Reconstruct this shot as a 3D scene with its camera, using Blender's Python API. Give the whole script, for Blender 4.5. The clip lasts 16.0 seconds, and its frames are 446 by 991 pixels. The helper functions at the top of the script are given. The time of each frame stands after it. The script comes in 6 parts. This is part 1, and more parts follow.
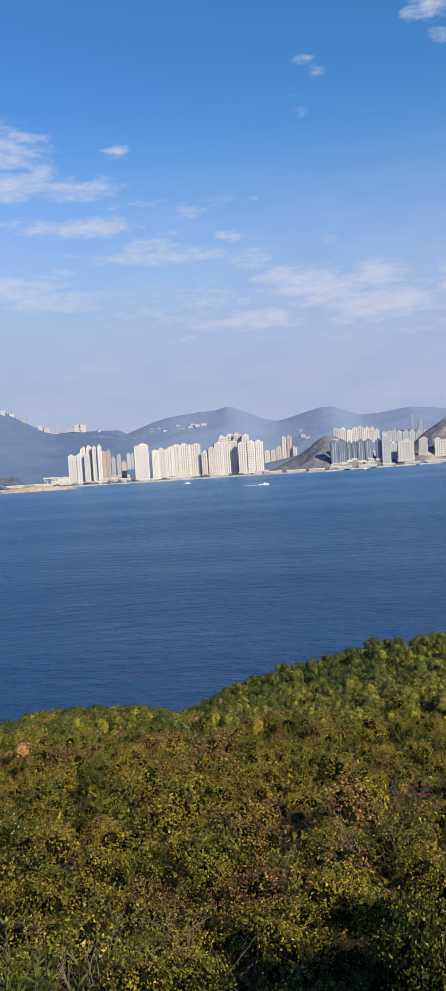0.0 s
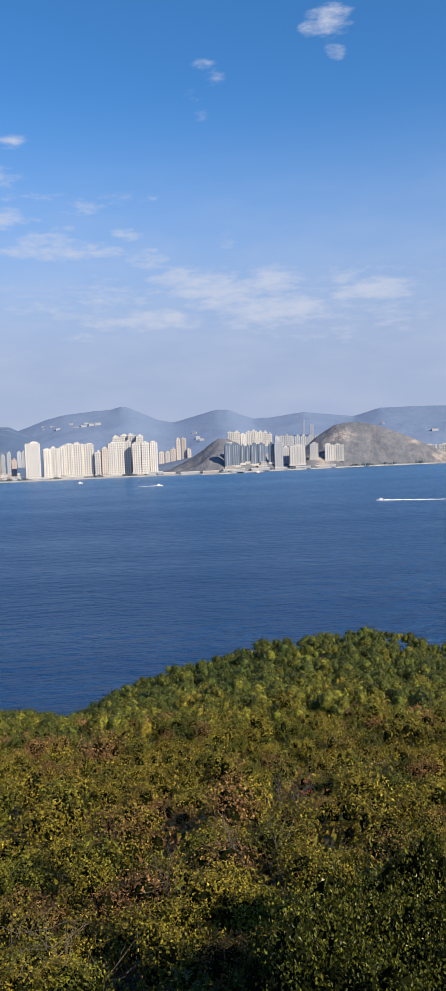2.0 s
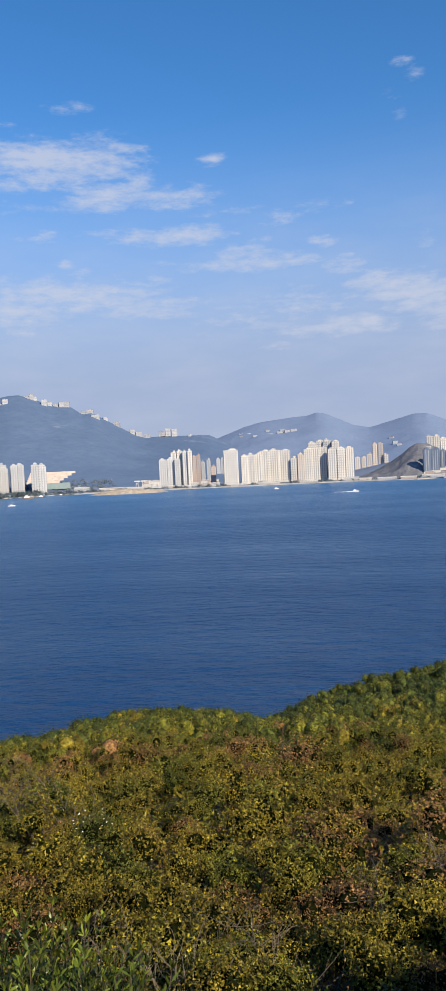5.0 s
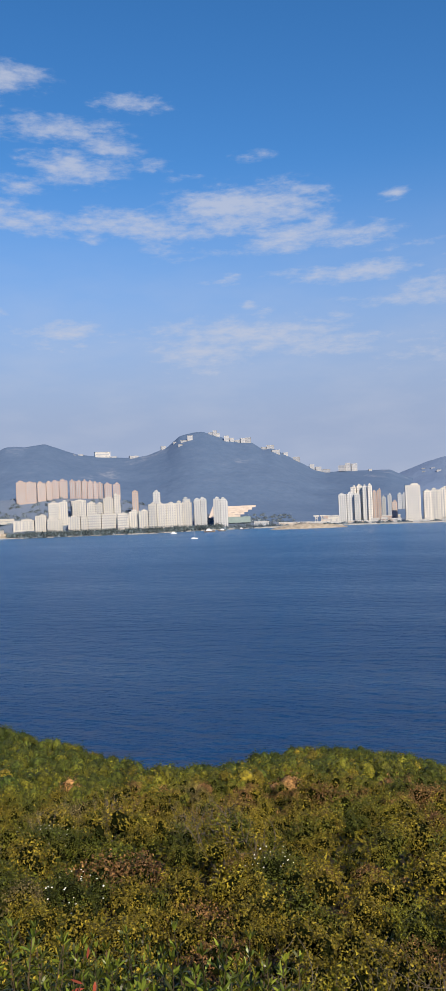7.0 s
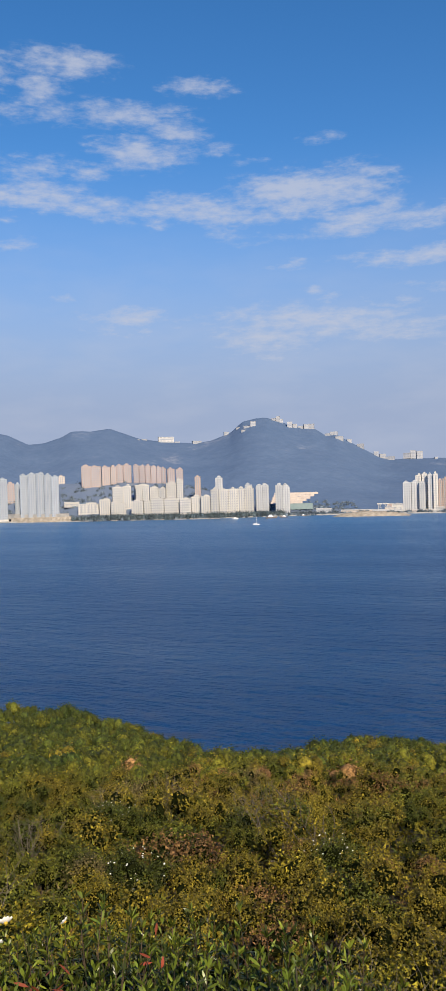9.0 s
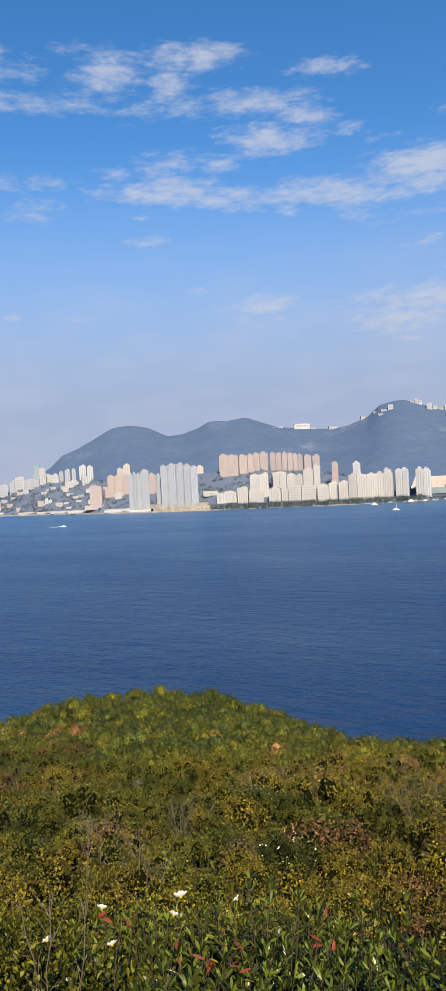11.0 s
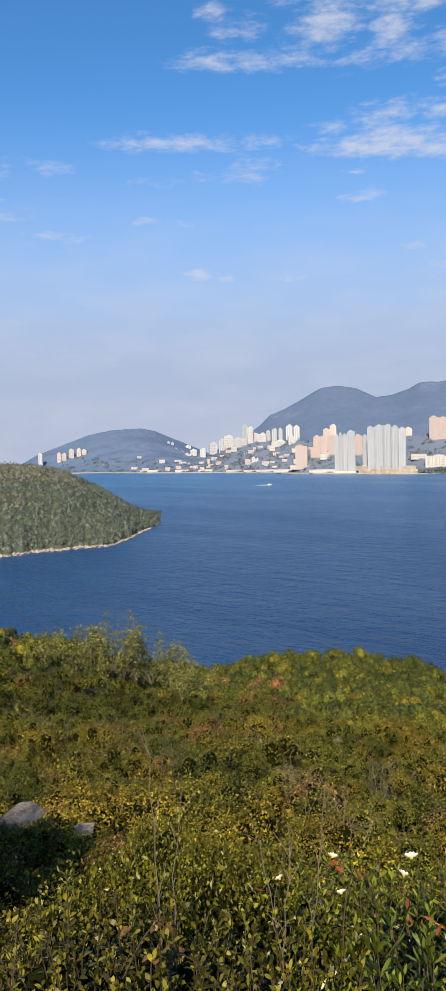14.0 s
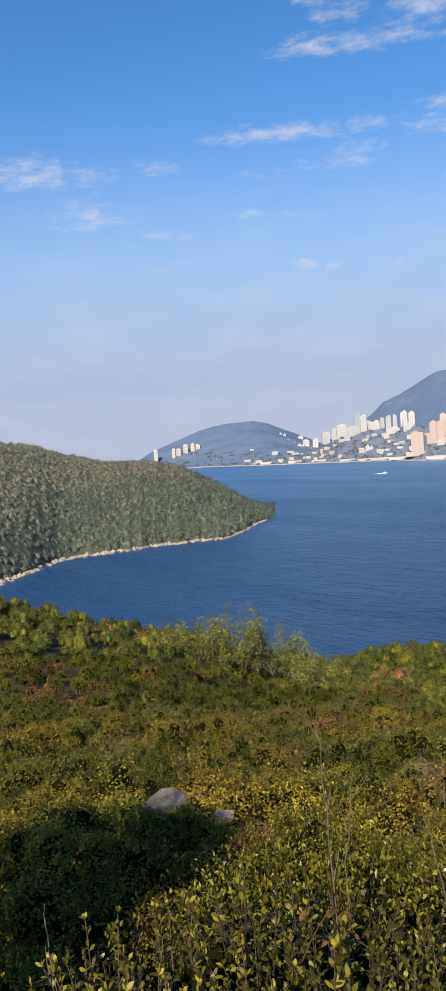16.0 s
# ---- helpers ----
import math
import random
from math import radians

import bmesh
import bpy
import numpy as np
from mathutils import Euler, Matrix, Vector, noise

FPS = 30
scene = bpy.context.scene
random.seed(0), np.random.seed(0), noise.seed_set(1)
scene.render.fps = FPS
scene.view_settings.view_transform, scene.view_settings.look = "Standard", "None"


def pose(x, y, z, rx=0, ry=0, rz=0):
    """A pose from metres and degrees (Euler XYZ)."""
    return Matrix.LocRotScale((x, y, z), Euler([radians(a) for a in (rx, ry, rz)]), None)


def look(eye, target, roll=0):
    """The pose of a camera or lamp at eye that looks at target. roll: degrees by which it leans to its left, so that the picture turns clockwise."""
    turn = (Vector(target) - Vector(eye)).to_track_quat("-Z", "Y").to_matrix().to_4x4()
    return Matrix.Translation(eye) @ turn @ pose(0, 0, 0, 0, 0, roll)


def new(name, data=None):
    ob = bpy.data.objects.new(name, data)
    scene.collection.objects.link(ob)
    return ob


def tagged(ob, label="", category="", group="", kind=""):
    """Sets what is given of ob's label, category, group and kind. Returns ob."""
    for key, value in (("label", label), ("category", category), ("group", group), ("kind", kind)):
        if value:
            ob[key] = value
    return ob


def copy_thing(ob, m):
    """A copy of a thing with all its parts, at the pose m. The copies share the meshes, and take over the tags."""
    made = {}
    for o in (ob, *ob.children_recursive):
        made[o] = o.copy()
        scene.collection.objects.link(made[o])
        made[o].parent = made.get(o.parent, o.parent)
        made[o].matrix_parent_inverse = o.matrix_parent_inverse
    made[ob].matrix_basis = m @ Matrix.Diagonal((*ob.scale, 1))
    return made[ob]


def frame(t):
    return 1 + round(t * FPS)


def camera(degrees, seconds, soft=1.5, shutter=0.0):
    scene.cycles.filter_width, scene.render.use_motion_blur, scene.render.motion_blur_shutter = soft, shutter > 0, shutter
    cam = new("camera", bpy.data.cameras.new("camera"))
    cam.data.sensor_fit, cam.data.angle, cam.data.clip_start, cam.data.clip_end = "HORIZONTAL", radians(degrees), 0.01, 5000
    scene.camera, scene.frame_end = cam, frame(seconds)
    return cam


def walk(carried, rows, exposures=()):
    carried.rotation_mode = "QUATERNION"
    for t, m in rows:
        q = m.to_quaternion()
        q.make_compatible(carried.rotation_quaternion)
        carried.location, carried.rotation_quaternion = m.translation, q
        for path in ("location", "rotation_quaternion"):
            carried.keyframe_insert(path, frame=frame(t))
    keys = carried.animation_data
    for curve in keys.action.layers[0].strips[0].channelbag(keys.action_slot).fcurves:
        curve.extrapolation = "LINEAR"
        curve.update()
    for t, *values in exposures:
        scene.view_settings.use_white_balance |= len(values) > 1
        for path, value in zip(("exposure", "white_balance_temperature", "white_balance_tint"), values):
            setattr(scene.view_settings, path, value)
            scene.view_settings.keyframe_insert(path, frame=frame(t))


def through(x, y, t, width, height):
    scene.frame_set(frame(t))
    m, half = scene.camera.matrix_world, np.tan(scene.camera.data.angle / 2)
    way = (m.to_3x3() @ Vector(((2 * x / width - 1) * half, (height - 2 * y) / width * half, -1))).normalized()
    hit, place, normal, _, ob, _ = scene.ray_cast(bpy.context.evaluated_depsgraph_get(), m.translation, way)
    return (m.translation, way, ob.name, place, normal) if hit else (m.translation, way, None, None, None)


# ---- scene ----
EYE_HEIGHT = 95.0  # metres above the sea

cam = camera(31.54, 16.0, soft=0.5)
walk(cam, [
    (0, pose(-0.000, 0.600, 95.0, 86.545, 3.459, -0.209)),
    (0.5, pose(0.013, 0.600, 95.0, 86.441, 3.114, -1.469)),
    (1, pose(0.050, 0.598, 95.0, 86.289, 2.206, -4.961)),
    (1.5, pose(0.076, 0.595, 95.0, 86.230, 2.026, -7.418)),
    (2, pose(0.081, 0.595, 95.0, 86.286, 2.021, -7.847)),
    (2.5, pose(0.081, 0.594, 95.0, 86.283, 2.028, -7.910)),
    (3, pose(0.068, 0.596, 95.0, 86.256, 2.176, -6.691)),
    (3.5, pose(0.028, 0.599, 95.0, 86.302, 2.222, -2.778)),
    (4, pose(-0.001, 0.600, 95.0, 86.317, 2.344, -0.076)),
    (4.5, pose(-0.032, 0.599, 95.0, 86.519, 2.382, 2.923)),
    (5, pose(-0.067, 0.596, 95.0, 87.271, 2.655, 6.268)),
    (5.2, pose(-0.083, 0.594, 95.0, 88.007, 2.841, 7.883)),
    (7.3, pose(-0.202, 0.565, 95.0, 90.371, 2.262, 19.708)),
    (7.5, pose(-0.203, 0.565, 95.0, 90.315, 2.281, 19.777)),
    (8, pose(-0.213, 0.561, 95.0, 90.188, 2.443, 20.846)),
    (8.2, pose(-0.221, 0.558, 95.0, 90.020, 2.176, 21.648)),
    (10.3, pose(-0.280, 0.531, 95.0, 88.875, 2.375, 27.768)),
    (10.5, pose(-0.292, 0.524, 95.0, 88.856, 2.610, 29.099)),
    (11, pose(-0.333, 0.499, 95.0, 88.944, 3.048, 33.657)),
    (11.5, pose(-0.372, 0.471, 95.0, 88.979, 2.127, 38.316)),
    (12, pose(-0.393, 0.453, 95.0, 88.574, 0.037, 40.941)),
    (12.5, pose(-0.406, 0.442, 95.0, 87.167, -0.024, 42.563)),
    (13, pose(-0.415, 0.433, 95.0, 86.935, 0.583, 43.752)),
    (13.5, pose(-0.423, 0.425, 95.0, 86.725, 1.002, 44.799)),
    (14, pose(-0.467, 0.377, 95.0, 86.687, 1.600, 48.494)),
    (14.5, pose(-0.496, 0.342, 95.0, 86.545, 2.241, 50.295)),
    (15, pose(-0.527, 0.296, 95.0, 86.496, 3.213, 53.059)),
    (15.5, pose(-0.548, 0.266, 95.0, 86.448, 3.533, 54.032)),
    (16, pose(-0.573, 0.219, 95.0, 86.461, 3.806, 56.630)),
], exposures=[(0, 0.40, 6470, 10), (2.5, 0.39, 6380, 10), (4.5, 0.38, 6450, 10), (8, 0.21, 6450, 10), (10.5, 0.32, 6600, 10), (11, 0.35, 6600, 10), (12.5, 0.44, 6720, 10), (14, 0.51, 6850, 10), (16, 0.52, 6800, 10)])

# ---- sky, clouds and sun ----
SUN_AZ, SUN_EL = -140.0, 33.0  # degrees: to the left of straight ahead, and above the horizon


def bearing(az, dist, z=0.0):
    """The place at an azimuth (degrees to the left of +Y) and a distance from the viewpoint."""
    a = radians(az)
    return Vector((-math.sin(a) * dist, math.cos(a) * dist, z))


class Nodes:
    """A short way to write node trees."""

    def __init__(self, tree):
        self.tree = tree
        tree.nodes.clear()

    def add(self, kind, inputs=(), **settings):
        node = self.tree.nodes.new(kind)
        for key, value in settings.items():
            setattr(node, key, value)
        for key, value in dict(inputs).items():
            if isinstance(value, bpy.types.NodeSocket):
                self.tree.links.new(value, node.inputs[key])
            else:
                node.inputs[key].default_value = value
        return node

    def math(self, op, a, b=0.0, c=0.0, clamp=False):
        return self.add("ShaderNodeMath", {0: a, 1: b, 2: c}, operation=op, use_clamp=clamp).outputs[0]

    def mix(self, fac, a, b, mode="MIX"):
        node = self.add("ShaderNodeMix", {0: fac, 6: a, 7: b}, data_type="RGBA", blend_type=mode)
        return node.outputs[2]

    def span(self, value, a, b, c=0.0, d=1.0, smooth=False):
        kind = "SMOOTHSTEP" if smooth else "LINEAR"
        return self.add("ShaderNodeMapRange", {0: value, 1: a, 2: b, 3: c, 4: d}, interpolation_type=kind).outputs[0]

    def noise(self, vector, scale, detail=4.0, rough=0.55, distort=0.0):
        return self.add("ShaderNodeTexNoise", {"Vector": vector, "Scale": scale, "Detail": detail, "Roughness": rough,
                                               "Distortion": distort}).outputs[0]


world = bpy.data.worlds.new("world")
scene.world = world
world.use_nodes = True
w = Nodes(world.node_tree)
way = w.add("ShaderNodeTexCoord").outputs["Generated"]
sky = w.add("ShaderNodeTexSky", sky_type="NISHITA", sun_disc=False, sun_elevation=radians(SUN_EL),
            sun_rotation=radians(-SUN_AZ), air_density=1.0, dust_density=0.2, ozone_density=3.0, altitude=100.0)
axes = w.add("ShaderNodeSeparateXYZ", {0: way})
sky_az = w.math("MULTIPLY", w.math("ARCTAN2", w.math("MULTIPLY", axes.outputs[0], -1.0), axes.outputs[1]), 57.2958)
sky_el = w.math("MULTIPLY", w.math("ARCSINE", axes.outputs[2]), 57.2958)
# ragged edges: the place in the sky is pushed about by two sizes of noise
flat = w.add("ShaderNodeCombineXYZ", {0: w.math("MULTIPLY", sky_az, 0.35), 1: sky_el, 2: 0.0}).outputs[0]
push = w.add("ShaderNodeTexNoise", {"Vector": flat, "Scale": 0.55, "Detail": 5.0, "Roughness": 0.6}).outputs[1]
push = w.add("ShaderNodeVectorMath", {0: push, 1: (0.5, 0.5, 0.5)}, operation="SUBTRACT").outputs[0]
push = w.add("ShaderNodeVectorMath", {0: push, 1: (2.6, 1.0, 0.0)}, operation="MULTIPLY").outputs[0]
spot = w.add("ShaderNodeCombineXYZ", {0: sky_az, 1: sky_el, 2: 0.0}).outputs[0]
spot = w.add("ShaderNodeVectorMath", {0: spot, 1: push}, operation="ADD").outputs[0]
cloud_cover = [w.math("ADD", 0.0, 0.0)]


def cloud(az, el, half_width, half_height, weight):
    """One drift of thin cloud."""
    near = w.add("ShaderNodeVectorMath", {0: spot, 1: (az, el, 0.0)}, operation="SUBTRACT").outputs[0]
    near = w.add("ShaderNodeVectorMath", {0: near, 1: (0.56 / half_width, 0.56 / half_height, 0.0)}, operation="MULTIPLY").outputs[0]
    far = w.add("ShaderNodeVectorMath", {0: near}, operation="LENGTH").outputs["Value"]
    cloud_cover[0] = w.math("MAXIMUM", cloud_cover[0], w.span(far, 1.45, 0.1, 0.0, weight, smooth=True))


cloud(-16.3, 26.8, 0.95, 0.65, 0.9)
cloud(-16.5, 25.1, 0.5, 0.4, 0.35)
cloud(-7.1, 24.8, 0.6, 0.23, 0.5)
cloud(-7.9, 24.3, 0.6, 0.32, 0.6)
cloud(-6.8, 22.7, 0.6, 0.55, 0.3)
cloud(6.3, 20.4, 0.6, 0.37, 0.5)
cloud(5.1, 17, 1.8, 0.28, 0.45)
cloud(1.3, 16.4, 1, 0.41, 0.6)
cloud(-1.2, 17, 1.8, 0.28, 0.4)
cloud(2.8, 15.1, 0.6, 0.28, 0.4)
cloud(-1.7, 14.6, 0.8, 0.28, 0.8)
cloud(-8.4, 14.1, 0.6, 0.5, 0.5)
cloud(4, 14.1, 1.4, 0.55, 0.8)
cloud(3.1, 13.5, 3.2, 0.37, 0.9)
cloud(1, 13.7, 0.9, 0.46, 0.6)
cloud(-2.7, 13, 1.1, 0.5, 0.75)
cloud(-5.2, 11.8, 1.4, 0.46, 1)
cloud(-8.5, 10.6, 2.7, 0.73, 1)
cloud(-11.7, 11.3, 1.8, 0.64, 1)
cloud(-7.2, 11.2, 1.8, 0.64, 1)
cloud(-11.7, 9.4, 2.7, 0.92, 1)
cloud(-14.6, 9.4, 1.4, 0.55, 0.87)
cloud(-0.7, 11.1, 1.6, 0.18, 0.72)
cloud(-19.2, 10.3, 2, 0.55, 1)
cloud(-16.8, 10, 1, 0.41, 0.87)
cloud(-2.6, 8.9, 2.9, 0.55, 0.94)
cloud(-4.1, 9.2, 1.1, 0.37, 0.87)
cloud(1.9, 7.8, 0.8, 0.28, 0.72)
cloud(-15.7, 8.7, 5.4, 1.15, 0.51)
cloud(17.6, 20.1, 3.4, 1.1, 1)
cloud(14.4, 20.4, 2.3, 1.01, 0.9)
cloud(19.5, 20.9, 0.7, 0.37, 0.6)
cloud(11.3, 19.1, 1, 0.55, 0.7)
cloud(11.1, 20.8, 0.6, 0.37, 0.5)
cloud(13.8, 18.2, 2.3, 0.64, 0.95)
cloud(9.6, 18, 2.7, 0.5, 0.8)
cloud(16.3, 23.5, 1.3, 0.23, 0.6)
cloud(6.1, 20.4, 0.8, 0.32, 0.8)
cloud(17.2, 17.4, 2.7, 0.28, 0.35)
cloud(18.6, 15.6, 1.6, 0.28, 0.35)
cloud(9.3, 15.6, 3.4, 0.41, 0.9)
cloud(16.9, 13.8, 0.6, 0.23, 0.5)
cloud(15.6, 13.4, 0.7, 0.23, 0.5)
cloud(9.7, 13.7, 1.1, 0.18, 0.4)
cloud(10.6, 12.8, 1, 0.18, 0.65)
cloud(17.1, 11.7, 5, 0.92, 0.87)
cloud(11.3, 10.9, 3.2, 0.55, 0.8)
cloud(20.1, 10.8, 2.7, 1.38, 0.72)
cloud(24.8, 26.9, 1.8, 0.41, 0.85)
cloud(26.5, 24.3, 1.6, 0.73, 0.7)
cloud(25.8, 19.4, 3.4, 0.73, 0.9)
cloud(23.8, 18.9, 2.8, 0.46, 0.8)
cloud(21.1, 18.9, 2.3, 0.46, 0.8)
cloud(20.1, 19.5, 1.8, 0.55, 0.7)
cloud(16.9, 19.8, 2.3, 0.73, 0.8)
cloud(23.2, 23.1, 1.1, 0.32, 0.5)
cloud(21.1, 22.3, 0.9, 0.23, 0.5)
cloud(15.8, 23.5, 1.1, 0.23, 0.6)
cloud(22.7, 17.8, 1.4, 0.28, 0.5)
cloud(21.6, 17.1, 1.8, 0.23, 0.45)
cloud(14.3, 17.3, 2.7, 0.23, 0.4)
cloud(18.2, 15.6, 1, 0.28, 0.5)
cloud(16.5, 13.7, 0.6, 0.23, 0.5)
cloud(15.6, 13.4, 0.5, 0.23, 0.55)
cloud(30.4, 12.3, 2.1, 0.46, 0.72)
cloud(29.6, 11.5, 2.8, 0.55, 0.51)
cloud(48.3, 28.2, 1.1, 0.41, 0.5)
cloud(46.5, 27.1, 1.4, 0.64, 0.6)
cloud(48.1, 25.6, 2.7, 0.41, 0.65)
cloud(46.3, 25.4, 2, 0.41, 0.6)
cloud(40.3, 27, 1.7, 1.1, 0.85)
cloud(42.7, 25.7, 2.2, 0.55, 0.6)
cloud(36, 26.4, 1.3, 0.73, 0.75)
cloud(41.4, 28.5, 2.2, 0.41, 0.4)
cloud(34.3, 28, 2.7, 0.6, 0.85)
cloud(38.7, 25.1, 2.2, 0.55, 0.5)
cloud(34.9, 25, 1.3, 0.46, 0.65)
cloud(30.4, 25.2, 3.3, 0.55, 0.85)
cloud(31.6, 23.2, 1.1, 0.46, 0.6)
cloud(28.7, 23, 2.2, 0.83, 0.85)
cloud(36, 21.9, 2.2, 0.64, 0.6)
cloud(33.4, 21.8, 1.8, 0.46, 0.6)
cloud(37.8, 21.2, 2.7, 0.55, 0.5)
cloud(36.9, 20.1, 3.4, 0.69, 0.95)
cloud(32.3, 19.7, 2, 0.64, 0.8)
cloud(27.8, 19.3, 0.9, 0.92, 0.7)
cloud(51.2, 20.8, 3.4, 0.41, 0.75)
cloud(44.5, 20.8, 2.5, 0.37, 0.45)
cloud(46.7, 19.1, 2.5, 0.64, 0.45)
cloud(52.9, 18.4, 1.8, 0.28, 0.3)
cloud(38.4, 17, 1.1, 0.41, 0.6)
cloud(38.7, 18.6, 1, 0.28, 0.35)
cloud(53.6, 16, 0.7, 0.32, 0.5)
cloud(51, 15.9, 1.6, 0.23, 0.45)
cloud(42.7, 15.2, 1.4, 0.23, 0.35)
cloud(34.9, 13.6, 1, 0.23, 0.5)
cloud(50.3, 12.3, 0.7, 0.28, 0.72)
cloud(47.7, 12, 0.5, 0.28, 0.65)
cloud(43.2, 12.1, 1.4, 0.28, 0.36)
cloud(29.8, 12.3, 1.4, 0.46, 0.8)
cloud(68.7, 19, 4.3, 0.7, 0.6)
cloud(62.1, 19.2, 2.4, 0.4, 0.45)
cloud(65.5, 16.4, 3.3, 0.9, 0.4)
cloud(59.8, 14.8, 1.9, 0.3, 0.45)
cloud(-15, 10.6, 5.5, 1.1, 0.5)
cloud(2, 10.2, 6, 1.2, 0.45)
wisp = w.noise(flat, 2.1, 6.0, 0.6)
puff = w.noise(flat, 0.9, 5.0, 0.55)
curl = w.noise(flat, 5.5, 5.0, 0.62)
streak = w.noise(flat, 0.5, 4.0, 0.5)
ragged = w.math("ADD", w.math("MULTIPLY", w.math("SUBTRACT", wisp, 0.5), 1.5), w.math("MULTIPLY", w.math("SUBTRACT", puff, 0.5), 1.3))
ragged = w.math("ADD", ragged, w.math("MULTIPLY", w.math("SUBTRACT", curl, 0.5), 0.35))
thick = w.span(w.math("ADD", cloud_cover[0], w.math("MULTIPLY", ragged, w.span(cloud_cover[0], 0.0, 0.25))), 0.14, 1.3, 0.0, 1.0, smooth=True)
haze_band = w.span(sky_el, 24.0, 4.0, 0.0, 1.0, smooth=True)
veil = w.math("MULTIPLY", w.span(streak, 0.42, 0.75, 0.0, 0.24), w.span(sky_el, 20.0, 8.0, 0.0, 1.0))
thick = w.math("MAXIMUM", w.math("MULTIPLY", thick, 0.77), veil)
deep = w.add("ShaderNodeHueSaturation", {"Saturation": 1.3, "Value": 1.2, "Color": sky.outputs[0]}).outputs[0]
deep = w.mix(1.0, deep, (1.14, 1.02, 1.05, 1.0), "MULTIPLY")
clear = w.mix(w.math("MULTIPLY", haze_band, 0.96), deep, (2.80, 3.36, 4.84, 1.0))
shown = w.mix(thick, clear, (4.6, 4.9, 5.8, 1.0))
back = w.add("ShaderNodeBackground", {0: shown, 1: 0.1})
w.add("ShaderNodeOutputWorld", {0: back.outputs[0]})

sun = new("sun", bpy.data.lights.new("sun", "SUN"))
sun.data.energy, sun.data.angle, sun.data.color = 5.0, radians(0.6), (1.0, 0.85, 0.64)
toward_sun = bearing(SUN_AZ, math.cos(radians(SUN_EL)), math.sin(radians(SUN_EL)))
sun.matrix_world = look(toward_sun * 200.0, (0, 0, 0))

# ---- materials ----
def surface(name, rough=0.8, specular=0.5):
    """A new material: its node writer, its Principled shader and its object coordinates."""
    m = bpy.data.materials.new(name)
    m.use_nodes = True
    n = Nodes(m.node_tree)
    shader = n.add("ShaderNodeBsdfPrincipled", {"Roughness": rough, "Specular IOR Level": specular})
    n.add("ShaderNodeOutputMaterial", {0: shader.outputs[0]})
    return m, n, shader, n.add("ShaderNodeTexCoord").outputs["Object"]


def link(n, value, node, key):
    n.tree.links.new(value, node.inputs[key])


def rgba(c, k=1.0):
    return (c[0] * k, c[1] * k, c[2] * k, 1.0)


def bumped(n, shader, height, strength, distance):
    bump = n.add("ShaderNodeBump", {"Height": height, "Strength": strength, "Distance": distance})
    link(n, bump.outputs[0], shader, "Normal")


def leaf_material(name, base, other, cell=0.55, gloss=0.55, through=0.13, low=0.58, high=1.68, relief=0.0, tufts=0.0):
    """Leaves: each one its own tint, each plant and each part of the hillside another, and letting some light through."""
    m = bpy.data.materials.new(name)
    m.use_nodes = True
    n = Nodes(m.node_tree)
    geometry = n.add("ShaderNodeNewGeometry")
    each, place = geometry.outputs["Random Per Island"], geometry.outputs["Position"]
    plant = n.add("ShaderNodeSeparateXYZ", {0: n.add("ShaderNodeTexVoronoi", {"Vector": place, "Scale": cell}).outputs["Color"]}).outputs[0]
    drift = n.noise(place, 0.12, 3.0, 0.6)
    fac = n.math("ADD", n.math("ADD", n.math("MULTIPLY", each, 0.12), n.math("MULTIPLY", plant, 0.6)), n.span(drift, 0.3, 0.7, -0.2, 0.4), clamp=True)
    colour = n.mix(fac, rgba(base), rgba(other))
    value = n.math("MULTIPLY", n.span(n.math("POWER", n.math("FRACT", n.math("MULTIPLY", each, 7.31)), 2.0), 0.0, 1.0, low, high), n.span(n.math("FRACT", n.math("MULTIPLY", plant, 5.7)), 0.0, 1.0, 0.78, 1.2))
    if tufts:
        value = n.math("MULTIPLY", value, n.span(n.noise(place, tufts, 3.0, 0.65), 0.36, 0.64, 0.46, 1.66))
    colour = n.mix(1.0, colour, n.add("ShaderNodeCombineXYZ", {0: value, 1: value, 2: value}).outputs[0], "MULTIPLY")
    shader = n.add("ShaderNodeBsdfPrincipled", {"Base Color": colour, "Roughness": gloss, "Specular IOR Level": 0.22})
    if relief:
        bumped(n, shader, n.noise(place, relief, 3.0, 0.7), 0.7, 1.2 / relief)
    lit = n.add("ShaderNodeBsdfTranslucent", {"Color": colour})
    both = n.add("ShaderNodeMixShader", {0: through, 1: shader.outputs[0], 2: lit.outputs[0]})
    n.add("ShaderNodeOutputMaterial", {0: both.outputs[0]})
    return m


